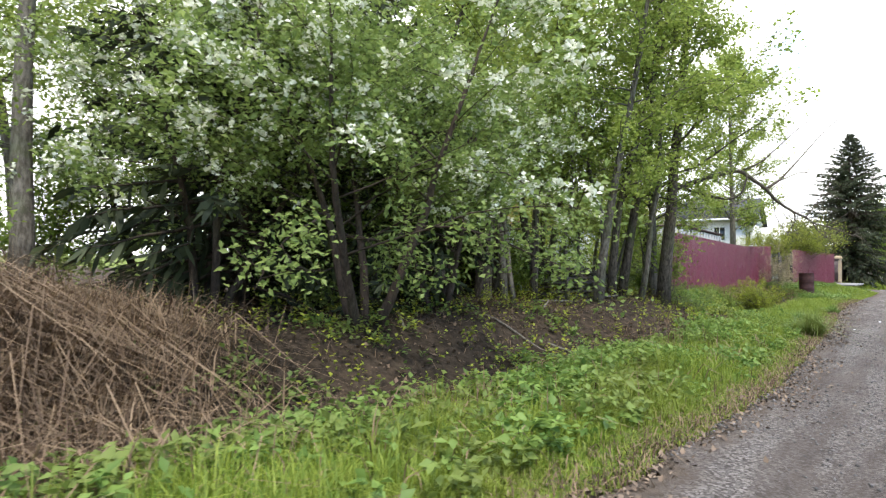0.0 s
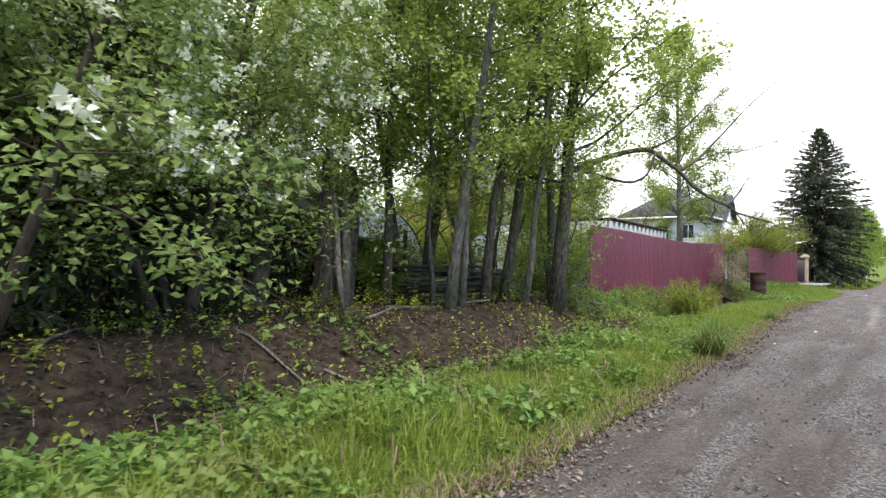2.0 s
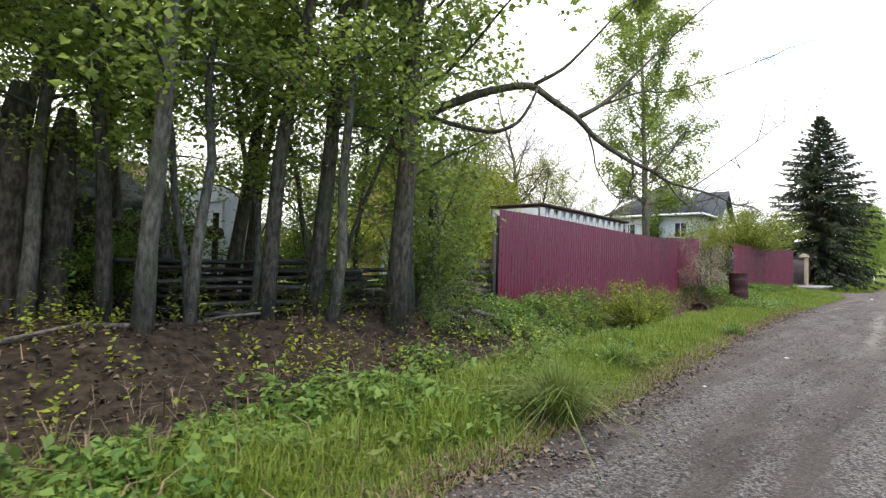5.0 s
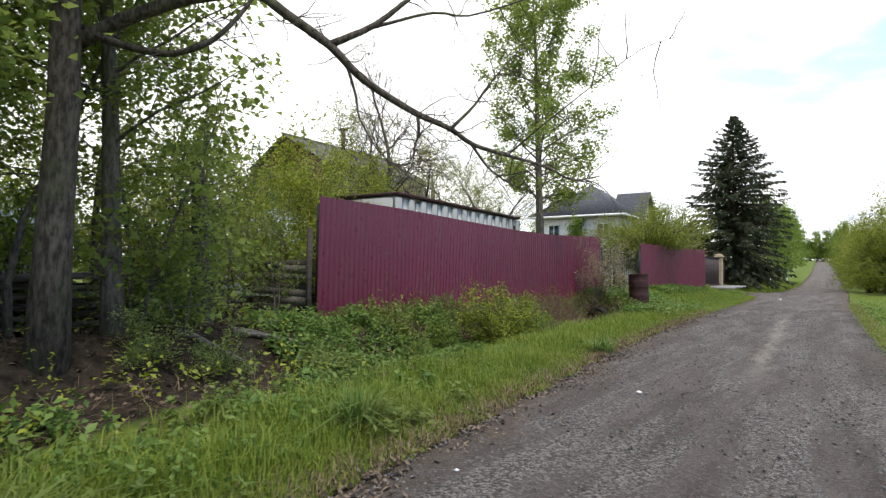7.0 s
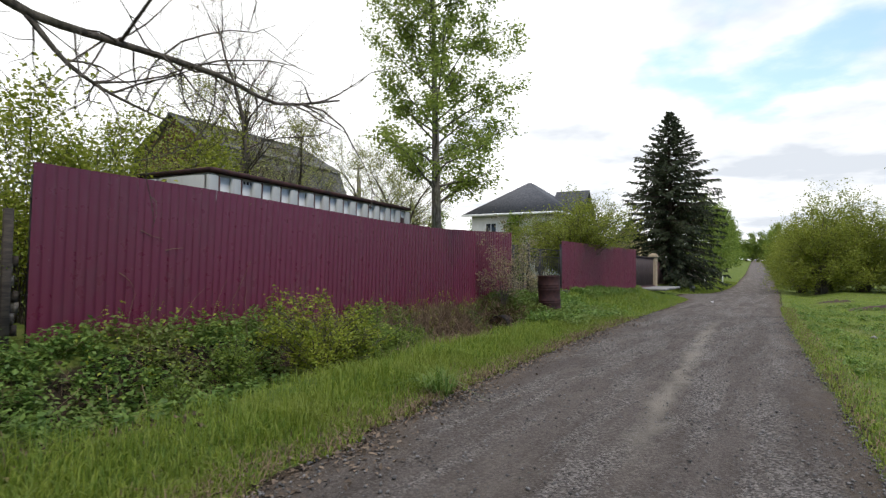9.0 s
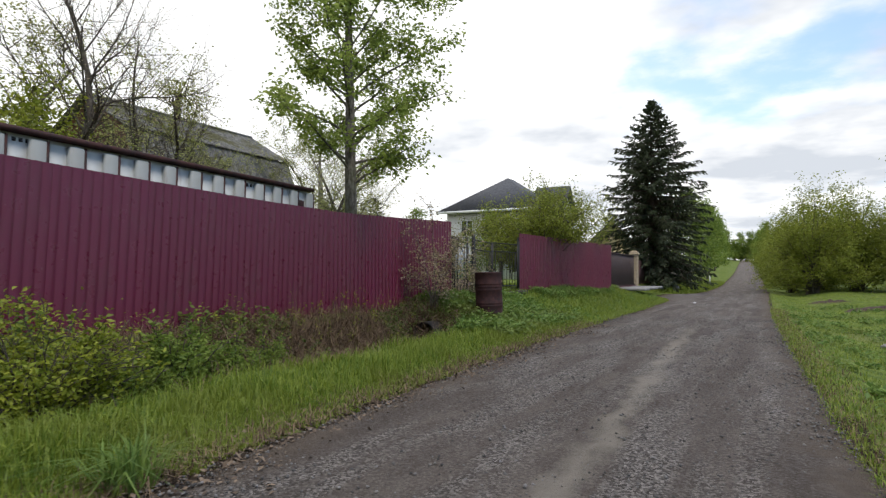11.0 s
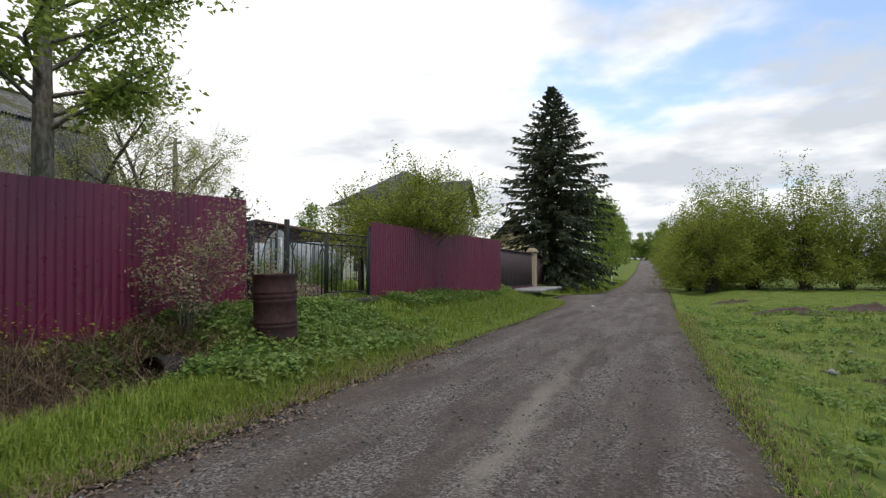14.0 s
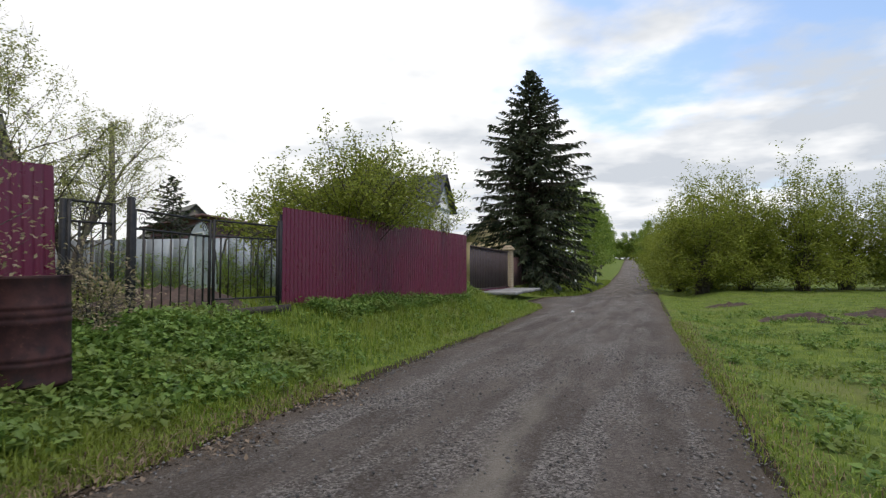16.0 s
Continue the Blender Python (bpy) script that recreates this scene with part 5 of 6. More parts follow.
for i in range(9):
    part("sheet", Geo().box((0.01 * (i % 2), -4.6 + i * 1.12, 1.0), (0.02, 1.12, 2.05)), TIN, sf)
    part("post", Geo().box((-0.05, -5.1 + i * 1.12, 1.0), (0.05, 0.05, 2.0)), WOOD_OLD, sf)
hb = Geo()
hn = 26
hx, hy = np.meshgrid(np.linspace(-1, 1, hn), np.linspace(-1, 1, hn))
hr = np.hypot(hx, hy)
X, Y = -7.3 + hx * 1.4, 32.2 + hy * 1.7
hz = ground_z(X, Y) - 0.06 + 0.42 * np.clip(1 - hr ** 2, 0, 1) + 0.06 * np.random.default_rng(5).normal(size=hr.shape) * np.clip(1.1 - hr, 0, 1)
I, J = np.meshgrid(np.arange(hn - 1), np.arange(hn - 1), indexing="ij")
hb.add(np.stack([X, Y, hz], -1), np.stack([I * hn + J, I * hn + J + 1, (I + 1) * hn + J + 1, (I + 1) * hn + J], -1).reshape(-1, 4))
solid("earth_mound", hb, EARTH, "mound of freshly dug dark brown earth behind the gate", "earth mound", smooth=False)
pp = thing("garden_post", "short weathered wooden post in the garden", "post", at=standing(-7.6, 36.2))
part("post", Geo().box((0, 0, 0.6), (0.12, 0.12, 1.3), ch=0.015), WOOD_OLD, pp)


def pole(x, y, h):
    t = thing("utility_pole", "weathered wooden utility pole with a leaning brace", "utility pole", at=standing(x, y))
    part("pole", Geo().tube([(0, 0, -0.3), (0, 0, h)], [0.14, 0.10], 10), WOOD_OLD, t)
    part("brace", Geo().tube([(1.2, -0.6, -0.2), (0.08, 0, h * 0.9)], [0.12, 0.09], 10), WOOD_OLD, t)
    part("crossarm", Geo().box((0, 0, h - 0.3), (1.0, 0.09, 0.11), ch=0.01), WOOD_OLD, t)
    for k in (-0.42, 0.42):
        part("insulator", Geo().lathe([(0.0, 0), (0.035, 0), (0.045, 0.05), (0.03, 0.1), (0.0, 0.12)], 10, (k, 0, h - 0.24)), TRIM, t)


pole(-26.0, 46.6, 8.6)

# ---- wood: stacked planks, sheds seen between the trunks ----
ps = thing("plank_stack", "old stack of grey weathered planks under the trees", "plank stack")
rp = np.random.default_rng(81)
for lay in range(7):
    for k in range(3):
        z = 0.50 + lay * 0.115
        L = rp.uniform(2.4, 4.3)
        y = 11.8 + rp.normal(0, 0.45)
        x = -6.55 - 0.26 * k + rp.normal(0, 0.05)
        m = pose(0, 0, 0, rp.normal(0, 1.2), rp.normal(0, 3), rp.normal(0, 2.5)).to_3x3()
        part("plank", Geo().box((x, y, z), (rp.uniform(0.16, 0.26), L, rp.uniform(0.035, 0.06)), m=m), WOOD_OLD if rp.uniform() < 0.55 else WOOD_DARK, ps)
for y in (10.4, 12.0, 13.4):
    part("bearer", Geo().box((-6.75, y, 0.40), (1.0, 0.12, 0.14)), WOOD_DARK, ps)
ls = thing("log_stack", "low wall of stacked dark logs in the wood", "log stack")
for lay in range(6):
    y0 = 7.6 + rp.normal(0, 0.25)
    z0 = 0.62 + lay * 0.21
    part("log", Geo().tube([(-8.3 + rp.normal(0, 0.04), y0, z0), (-8.3, y0 + 1.7, z0 + 0.02), (-8.35, y0 + 3.6, z0)], [0.11, 0.115, 0.10], 9), BARK_S, ls)
for y in (7.3, 9.4, 11.4):
    part("stake", Geo().tube([(-8.12, y, 0.2), (-8.1, y, 2.0)], 0.05, 7), WOOD_DARK, ls)
small_house("white_shed", "pale sheet-clad shed behind the wood", -15.0, 13.2, 3.6, 4.5, 2.0, 2.9, TIN, BLUE, win=False, rz=25)
small_house("old_hut", "small weathered hut with a reddish roof behind the wood", -17.0, 12.0, 4, 5, 2.2, 4.0, WHITE, REDWOOD, rz=35)
small_house("timber_hut", "dark timber hut with a weathered roof in the wood", -10.6, 8.6, 3.0, 3.2, 2.1, 3.1, WOOD_OLD, SLATE, win=False, rz=10)
copy_thing(ps, pose(-0.75, 3.0, -0.12, 0, 0, 2))
tagged(copy_thing(gh, pose(-10.6, 15.9, 0.45, 0, 0, 4)), "white film-covered arched greenhouse behind the wood").scale = (1.15, 1.0, 0.98)
bb = thing("board_fence", "low wall of grey weathered boards beside the fence corner", "fence")
part("post", Geo().box((-5.98, 16.30, 1.13), (0.05, 0.09, 1.5), ch=0.006), WOOD_DARK, bb)
for i in range(7):
    z = 0.55 + i * 0.13
    part("board", Geo().bar((-6.12, 16.45 + rp.normal(0, 0.03), z + rp.normal(0, 0.02)), (-7.9 + rp.normal(0, 0.2), 16.5 + rp.normal(0, 0.05), z + rp.normal(0, 0.04)), 0.045, 0.12), WOOD_OLD if i % 3 else WOOD_DARK, bb)

# slatted grey fence and white posts along the track past the spruce
gf = thing("slat_fence", "grey weathered slat fence along the track", "fence")
for i in range(64):
    y = 62.0 + i * 0.28
    part("slat", Geo().box((-5.6, y, ground_at(-5.6, y) + 0.6 + random.uniform(-0.05, 0.05)), (0.02, 0.11, 1.25)), WOOD_OLD, gf)
for h in (0.35, 0.95):
    part("rail", Geo().bar((-5.63, 62, ground_at(-5.6, 62) + h), (-5.63, 80, ground_at(-5.6, 80) + h), 0.04, 0.06), WOOD_OLD, gf)
for y in (66.5, 84.0):
    t = thing("marker_post", "white painted marker post beside the track", "post", "marker posts", at=standing(-4.3, y))
    part("post", Geo().tube([(0, 0, -0.2), (0, 0, 1.0)], 0.06, 8), TRIM, t)
rk = thing("marker_stone", "small pale stone beside the spruce", "stone", at=standing(-4.4, 58.6))
part("stone", Geo().lathe([(0.0, 0.35), (0.12, 0.33), (0.2, 0.2), (0.22, 0.0), (0.2, -0.1)], 9), CONCRETE, rk)

cu = thing("culvert_pipe", "dark open culvert pipe at the end of the ditch", "pipe", at=pose(-5.05, 26.6, -0.08))
part("pipe", Geo().tube([(0, 0, 0), (0.0, 0.8, 0.0), (0, 2.2, 0.02)], 0.26, 20, cap=False).tube([(0, 2.2, 0.02), (0, 0.8, 0.0), (0, 0, 0)], 0.225, 20, cap=False), IRON, cu, smooth=True)


# ---- undergrowth and single plants ----
def scatter(rng, n, x0, x1, y0, y1):
    return rng.uniform(x0, x1, n), rng.uniform(y0, y1, n)


def rooted(x, y, dz=0.0):
    return np.stack([x, y, ground_z(x, y) + dz], 1)


def low_bush(seed, h, n, size, stems=7, spread=0.6):
    return dome(seed, h * spread, h * spread, h, stems * 3, n, size, 5, h * 0.05, 0.012, low=0.2)


ub = [tree("shrub", "leafy green shrub in the wood's undergrowth", "shrub", standing(-7.9, 12.9), low_bush(91, 2.4, 4200, 0.08), BARK_D, L_FRESH, "undergrowth shrubs"),
      tree("shrub", "low leafy green shrub among the trunks", "shrub", standing(-6.3, 3.5), low_bush(92, 1.3, 2200, 0.06), BARK_D, L_CHERRY, "undergrowth shrubs")]
ru2 = np.random.default_rng(93)
for x, y, s, k in ((-10.2, 10.8, 1.1, 0), (-9.0, 9.0, 0.9, 0), (-12.5, 6.5, 1.3, 0), (-14.5, 9, 1.4, 0), (-16, 13, 1.4, 0), (-11, 1.0, 1.2, 0), 
                   (-16, 0, 1.4, 0), (-8.5, -1.0, 1.1, 0), (-11.5, -3.0, 1.3, 0), (-5.6, 13.6, 0.5, 0), (-4.5, 13.0, 0.5, 1), (-5.4, 11.6, 0.5, 1), (-8.0, 10.4, 0.85, 0), (-7.9, 9.2, 0.8, 0), (-6.9, 9.6, 0.55, 0),
                   (-5.6, 13.9, 0.7, 1), (-4.2, 13.6, 0.45, 1)):
    put_copy(ub[k], x, y, ru2.uniform(0, 360), s)
yb = tree("bush", "tall yellow-green bush behind the fence corner", "bush", standing(-8.15, 17.4), low_bush(94, 3.2, 7000, 0.08, 9, 0.5), BARK_D, L_YELLOW, "yellow-green bushes")
for x, y, s in ((-8.25, 18.3, 0.98), (-13.4, 13.0, 1.2), (-14.6, 15.4, 1.3), (-13.4, 17.2, 1.25), (-13.0, 19.9, 1.2), (-8.9, 20.6, 0.95), (-9.8, 21.5, 1.05), (-12.0, 22.4, 1.2), (-8.4, 18.6, 0.85), (-14.5, 18.5, 1.3), (-14.0, 21.5, 1.2)):
    put_copy(yb, x, y, ru2.uniform(0, 360), s)
ms = tree("maple_sapling", "leafy young maple with branches down to the ground", "tree", standing(-5.35, 13.25), grow(np.random.default_rng(104), 4.3, 0.035, 22, 0.12, 1.1, 0.3, 1900, 0.095, twigs=6, twig_len=0.45, spread=0.10, stems=2, stem_spread=0.2, width=0.75, bend=-0.25), BARK_P, L_MAPLE, "maple saplings")
for x, y, s, rz in ((-6.6, 15.0, 0.85, 100), (-4.95, 13.6, 0.45, 210)):
    put_copy(ms, x, y, rz, s)
sp = tree("sapling", "thin sapling with sparse fresh leaves by the fence corner", "tree", standing(-6.5, 15.4), grow(np.random.default_rng(103), 3.6, 0.022, 16, 0.12, 0.9, 0.5, 950, 0.062, twigs=4, twig_len=0.35, spread=0.06, stems=2, stem_spread=0.15, width=0.6), BARK_P, L_FRESH, "saplings")
for x, y, s, rz in ((-7.3, 15.7, 1.1, 50), (-6.9, 14.6, 0.9, 140), (-6.4, 16.0, 0.7, 320)):
    put_copy(sp, x, y, rz, s)
# thin trees in early leaf behind the container and the garden
ab = tree("apple_tree", "old apple tree with fine twigs and sparse yellow-green leaves", "tree", standing(-10.8, 24.5), grow(np.random.default_rng(95), 4.6, 0.11, 24, 0.2, 2.2, 0.5, 5200, 0.055, twigs=9, twig_len=0.8, spread=0.06, wob=0.12, hang=0.0), BARK_D, L_BUD, "early-leaf trees")
for x, y, s in ((-9.7, 20.7, 1.15), (-10.5, 28.8, 0.95), (-13.0, 27.0, 1.0), (-15.5, 31.5, 1.0), (-12.2, 34.0, 1.3), (-15.8, 37.2, 1.2), (-17.6, 38.2, 1.5), (-19.6, 39.6, 1.5)):
    put_copy(ab, x, y, ru2.uniform(0, 360), s)
bt = tree("apple_tree", "old apple tree with bare crooked branches and few buds", "tree", standing(-10.4, 22.0), grow(np.random.default_rng(105), 6.6, 0.13, 26, 0.22, 2.7, 0.55, 1100, 0.045, twigs=14, twig_len=0.95, spread=0.04, wob=0.12, hang=0.0, limb_r=0.4), BARK_D, L_PALE, "bare-branched trees")
for x, y, s, rz in ((-12.6, 24.6, 1.0, 100), (-10.6, 25.6, 0.75, 200)):
    put_copy(bt, x, y, rz, s)
gs = tree("shrub", "garden shrub with fresh green leaves behind the gate", "shrub", standing(-9.0, 37.0), low_bush(96, 1.4, 1600, 0.06), BARK_D, L_FRESH, "garden shrubs")
for x, y, s in ((-10.2, 35.2, 0.8), (-8.0, 34.6, 0.7), (-11.5, 38.6, 1.0), (-9.2, 33.4, 0.6), (-12.5, 35.5, 1.0)):
    put_copy(gs, x, y, ru2.uniform(0, 360), s)
small = put_copy(S_SM, -19.4, 44.2, 40, 0.66)
tagged(small, "young dark spruce standing in the garden")

tree("verge_shrub", "yellow-green leafy shrub at the ditch below the fence", "shrub", standing(-4.05, 19.1), dome(97, 0.8, 0.8, 1.15, 70, 6500, 0.05, 5, 0.04, 0.008, low=0.5), BARK_D, L_YELLOW, "shrubs below the fence")
vs = tree("verge_shrub", "small fresh green shrub at the ditch below the fence", "shrub", standing(-4.4, 20.6), low_bush(98, 0.85, 2600, 0.055, 9, 0.6), BARK_D, L_FRESH, "shrubs below the fence")
for x, y, s in ((-4.3, 20.0, 0.8), (-4.7, 18.2, 0.7), (-4.6, 22.0, 0.7), (-4.9, 21.2, 0.9), (-4.4, 17.2, 0.5), (-4.55, 19.7, 0.85), (-4.6, 20.5, 0.95), (-4.5, 21.4, 0.8)):
    put_copy(vs, x, y, ru2.uniform(0, 360), s)
tree("budding_shrub", "thin shrub with pale pinkish young leaves against the fence", "shrub", standing(-5.25, 27.3), low_bush(99, 2.0, 2600, 0.055, 6, 0.42), BARK_P, L_PALE, "budding shrubs")
tree("budding_shrub", "low shrub with pale young leaves beside the drum", "shrub", standing(-5.2, 29.2), low_bush(100, 1.1, 1300, 0.05, 8, 0.5), BARK_P, L_PALE, "budding shrubs")
for i, (x, y) in enumerate(((-5.35, 23.2), (-5.3, 25.0), (-5.5, 17.6), (-5.6, 18.9), (-5.3, 21.6), (-5.45, 26.1))):
    t = thing("dry_stalks", "few tall dry weed stalks in front of the fence", "stalks", "dry stalks", at=standing(x, y))
    rr = np.random.default_rng(200 + i)
    for k in range(5):
        pth = bent((rr.normal(0, 0.1), rr.normal(0, 0.15), -0.05), (0.25 + rr.normal(0, 0.2), rr.normal(0, 0.45), 1), rr.uniform(0.5, 1.3), rr, 6, 0.08, -0.25)
        part("stalk", Geo().tube(pth, np.linspace(0.006, 0.002, 6), 4, cap=False), L_DRY, t)

# sedge tufts on the verge
for x, y, n, h in ((-1.28, 10.72, 420, 0.58), (-1.9, 13.2, 200, 0.42), (-2.0, 18.6, 160, 0.36), (-2.9, 5.0, 160, 0.40)):
    rr = np.random.default_rng(int(100 * y))
    az, rad = rr.uniform(0, 2 * math.pi, n), 0.13 * np.sqrt(rr.uniform(0, 1, n))
    g = Geo()
    p = rooted(x + rad * np.cos(az), y + rad * np.sin(az), -0.02)
    blades(g, p, h * rr.uniform(0.6, 1.15, n), rr, 1.5, 0.006)
    t = thing("grass_clump", "long-bladed sedge tuft arching over the verge", "grass clump", "sedge tufts", at=standing(x, y))
    dead = Geo()
    blades(dead, p[::6], h * rr.uniform(0.3, 0.7, len(p[::6])), rr, 2.2, 0.005)
    for nm, geo, mat in (("green_tuft", g, L_WEED), ("dead_tuft", dead, L_DRY)):
        part(nm, geo, mat, t).matrix_basis = standing(x, y).inverted()

# fallen sticks and boards in the wood
for i, (x, y, L, rz, r0) in enumerate(((-4.1, 6.05, 0.6, 40, 0.022), (-5.2, 7.6, 1.6, 110, 0.03), (-4.9, 5.4, 1.2, 20, 0.02), (-4.9, 14.2, 1.3, 75, 0.05), (-5.3, 14.6, 1.6, 100, 0.06), (-6.0, 8.8, 1.9, 60, 0.035), (-4.6, 3.4, 1.0, 140, 0.02), (-5.0, 13.6, 0.9, 30, 0.04))):
    rr = np.random.default_rng(300 + i)
    d = np.array([math.cos(radians(rz)), math.sin(radians(rz)), 0.05])
    pth = bent((x, y, 0), d, L, rr, 6, 0.08)
    pth[:, 2] = ground_z(pth[:, 0], pth[:, 1]) + r0 * 0.8 + np.linspace(0, 0.05, 6)
    solid("fallen_branch", Geo().tube(pth, np.linspace(r0, r0 * 0.5, 6), 7), WOOD_OLD if i % 2 else BARK_P, "fallen grey branch lying on the leaf litter", "branch", "fallen branches", smooth=True)

# ---- ground cover ----
rc = np.random.default_rng(401)


def cover(name, geo, mat, label, category):
    return solid(name, geo, mat, label, category, kind="stuff")


# short turf along both rims of the track and on the banks
g = Geo()
n = 120000
y = rc.uniform(-3.0, 30.0, n)
u = np.abs(rc.normal(0, 0.75, n)) - 0.03
x = left_edge(y) - u
keep = (u < 2.1) & (u > 0.10 * wave(y, y * 0.4, 2.6, 3) + 0.05 * wave(y, y, 9.0, 1)) & (rc.uniform(size=n) > bare_at(x, y) * 0.8 * (u > 0.3))
x, y, u = x[keep], y[keep], u[keep]
blades(g, rooted(x, y, -0.01), (0.045 + (0.155 - 0.06 * step(y, 13, 17)) * step(u, 0.05, 0.8)) * rc.uniform(0.5, 1.4, len(x)) * (1 + 0.45 * wave(x, y, 1.7) + 0.25 * wave(x, y, 5.0, 2)), rc, 1.0, 0.004)
n = 30000
x, y = -2.2 - rc.uniform(0, 3.6, n) ** 1.0, rc.uniform(27.0, 47.0, n)
keep = x < left_edge(y)
x, y = x[keep], y[keep]
blades(g, rooted(x, y, -0.01), (0.06 + 0.10 * step(left_edge(y) - x, 0, 1)) * rc.uniform(0.5, 1.4, len(x)), rc, 0.8, 0.007)
cover("verge_grass", g, L_GRASS, "fresh bright green grass along the track", "grass")
g = Geo()
n = 70000
y = 14 + rc.uniform(0, 1, n) ** 1.5 * 46
x = right_edge(y) + rc.uniform(0, 1, n) ** 1.25 * (3 + (y - 14) * 0.32) - 0.03
keep = (wave(x, y, 0.9, 5) + rc.normal(0, 0.35, n)) > -0.75
x, y = x[keep], y[keep]
blades(g, rooted(x, y, -0.01), (0.04 + 0.045 * step(x - right_edge(y), 0, 0.8)) * rc.uniform(0.5, 1.5, len(x)) * (1 + 0.5 * wave(x, y, 1.3, 7) + 0.3 * wave(x, y, 5.0, 3)), rc, 1.2, 0.0045)
n = 9000
y = rc.uniform(13, 40, n)
x = right_edge(y) + rc.normal(0.08, 0.13, n) + 0.10 * wave(y, y * 0.3, 2.4, 5)
blades(g, rooted(x, y, -0.005), rc.uniform(0.03, 0.08, n), rc, 1.2, 0.0045)
cover("field_grass", g, L_GRASS, "short patchy green grass on the open field", "grass")
g = Geo()
n = 9000
x, y = rc.uniform(-16, -6, n), rc.uniform(29.5, 44, n)
blades(g, rooted(x, y, -0.01), rc.uniform(0.08, 0.24, n), rc, 0.8, 0.010)
n = 9000
y = rc.uniform(54, 90, n)
x = left_edge(y) - rc.uniform(0, 1, n) * 2.6
blades(g, rooted(x, y, -0.01), rc.uniform(0.1, 0.25, n), rc, 0.8, 0.016)
cover("garden_grass", g, L_GRASS, "garden lawn and grass bank past the gate", "grass")


def weeds(geo, x, y, rng, per, h, size):
    """Small plants: leaves in tiers round a short stem."""
    k = rng.integers(max(2, per - 3), per + 4, len(x))
    px, py = np.repeat(x, k), np.repeat(y, k)
    hh = np.repeat(h * rng.uniform(0.5, 1.3, len(x)), k)
    n = len(px)
    az, lev = rng.uniform(0, 2 * math.pi, n), rng.uniform(0.15, 1.0, n)
    rad = 0.015 + 0.05 * rng.uniform(size=n) * (1.2 - 0.5 * lev)
    p = rooted(px + rad * np.cos(az), py + rad * np.sin(az))
    p[:, 2] += hh * lev
    return leaves(geo, p, size * rng.uniform(0.6, 1.3, n), rng, 1.6, 0.62, 0.12)


g = Geo()
# ground elder on the verge of the wood
n = 3000
y = rc.uniform(-2.5, 17.5, n)
u = rc.uniform(0.35, 2.7, n)
x = left_edge(y) - u
keep = wave(x, y, 1.3, 2) + rc.normal(0, 0.25, n) + 0.25 * (1 - step(y, 3, 6)) - 0.35 * step(y, 5.5, 8) - 0.7 * step(y, 11, 13) - 0.4 * step(u, 1.9, 2.6) + 0.25 * step(u, 0.4, 1.3) > 0.12
weeds(g, x[keep], y[keep], rc, 11, 0.21, 0.085)
n = 900
y = rc.uniform(-2.0, 7.5, n)
x = left_edge(y) - rc.uniform(2.3, 4.6, n)
keep = wave(x, y, 1.5, 4) + rc.normal(0, 0.25, n) > 0.25
weeds(g, x[keep], y[keep], rc, 9, 0.18, 0.075)
# broad-leaved tufts in the verge
n = 2600
y = rc.uniform(3.0, 14.5, n)
x = left_edge(y) - rc.uniform(0.3, 2.2, n)
keep = wave(x, y, 2.1, 6) + 0.5 * wave(x, y, 5.0, 1) + rc.normal(0, 0.15, n) > 0.12
weeds(g, x[keep], y[keep], rc, 9, 0.17, 0.06)
# nettles at the fence foot
n = 2500
y = rc.uniform(14.5, 27.0, n)
x = left_edge(y) - rc.uniform(2.2, 3.9, n)
keep = (wave(x, y, 0.7, 1) + 1.4 * (1 - step(y, 17.5, 20)) - 0.5 * step(y, 20, 22) + rc.normal(0, 0.2, n)) > 0.15
weeds(g, x[keep], y[keep], rc, 18, 0.26, 0.065)
# round the drum, before the gate and under the second fence
n = 3000
y = rc.uniform(25.8, 46.5, n)
w = rc.uniform(0.3, 3.5, n)
x = left_edge(y) - w
dens = 0.9 * (1 - step(y, 29.5, 31.5)) * step(w, 0.5, 1.1) + 1.0 * step(w, 2.1, 2.7) * step(y, 33.4, 34.2) + 0.10
keep = rc.uniform(size=n) < dens
weeds(g, x[keep], y[keep], rc, 14, 0.18, 0.07)
n = 1300
y = rc.uniform(33.6, 42.6, n)
w = rc.uniform(2.1, 3.05, n)
weeds(g, left_edge(y) - w, y, rc, 12, 0.2, 0.08)
n = 2300
y = rc.uniform(25.9, 31.6, n)
w = rc.uniform(0.45, 3.4, n)
x = left_edge(y) - w
keep = rc.uniform(size=n) < step(w, 0.4, 0.9) * (1 - 0.75 * step(y, 30.0, 31.6))
weeds(g, x[keep], y[keep], rc, 13, 0.15, 0.085)
cover("weeds", g, L_WEED, "dense green nettles and ground elder", "weeds")
g = Geo()
n = 7000
y = 16 + rc.uniform(0, 1, n) * 30
x = right_edge(y) + 0.4 + rc.uniform(0, 1, n) * (3 + (y - 14) * 0.25)
keep = wave(x, y, 1.2, 9) + 0.6 * wave(x, y, 4.0, 2) + rc.normal(0, 0.15, n) > 0.15
weeds(g, x[keep], y[keep], rc, 11, 0.09, 0.075)
cover("field_weeds", g, L_WEED, "darker weed patches on the open field", "weeds")
g = Geo()
n = 760
x, y = scatter(rc, n, -7.5, -3.0, 1.0, 15.0)
weeds(g, x, y, rc, 8, 0.36, 0.055)
n = 260
y = rc.uniform(16.5, 27, n)
x = left_edge(y) - rc.uniform(2.7, 3.7, n)
weeds(g, x, y, rc, 9, 0.45, 0.045)
cover("seedlings", g, L_YELLOW, "scattered yellow-green seedlings in the litter", "seedlings")

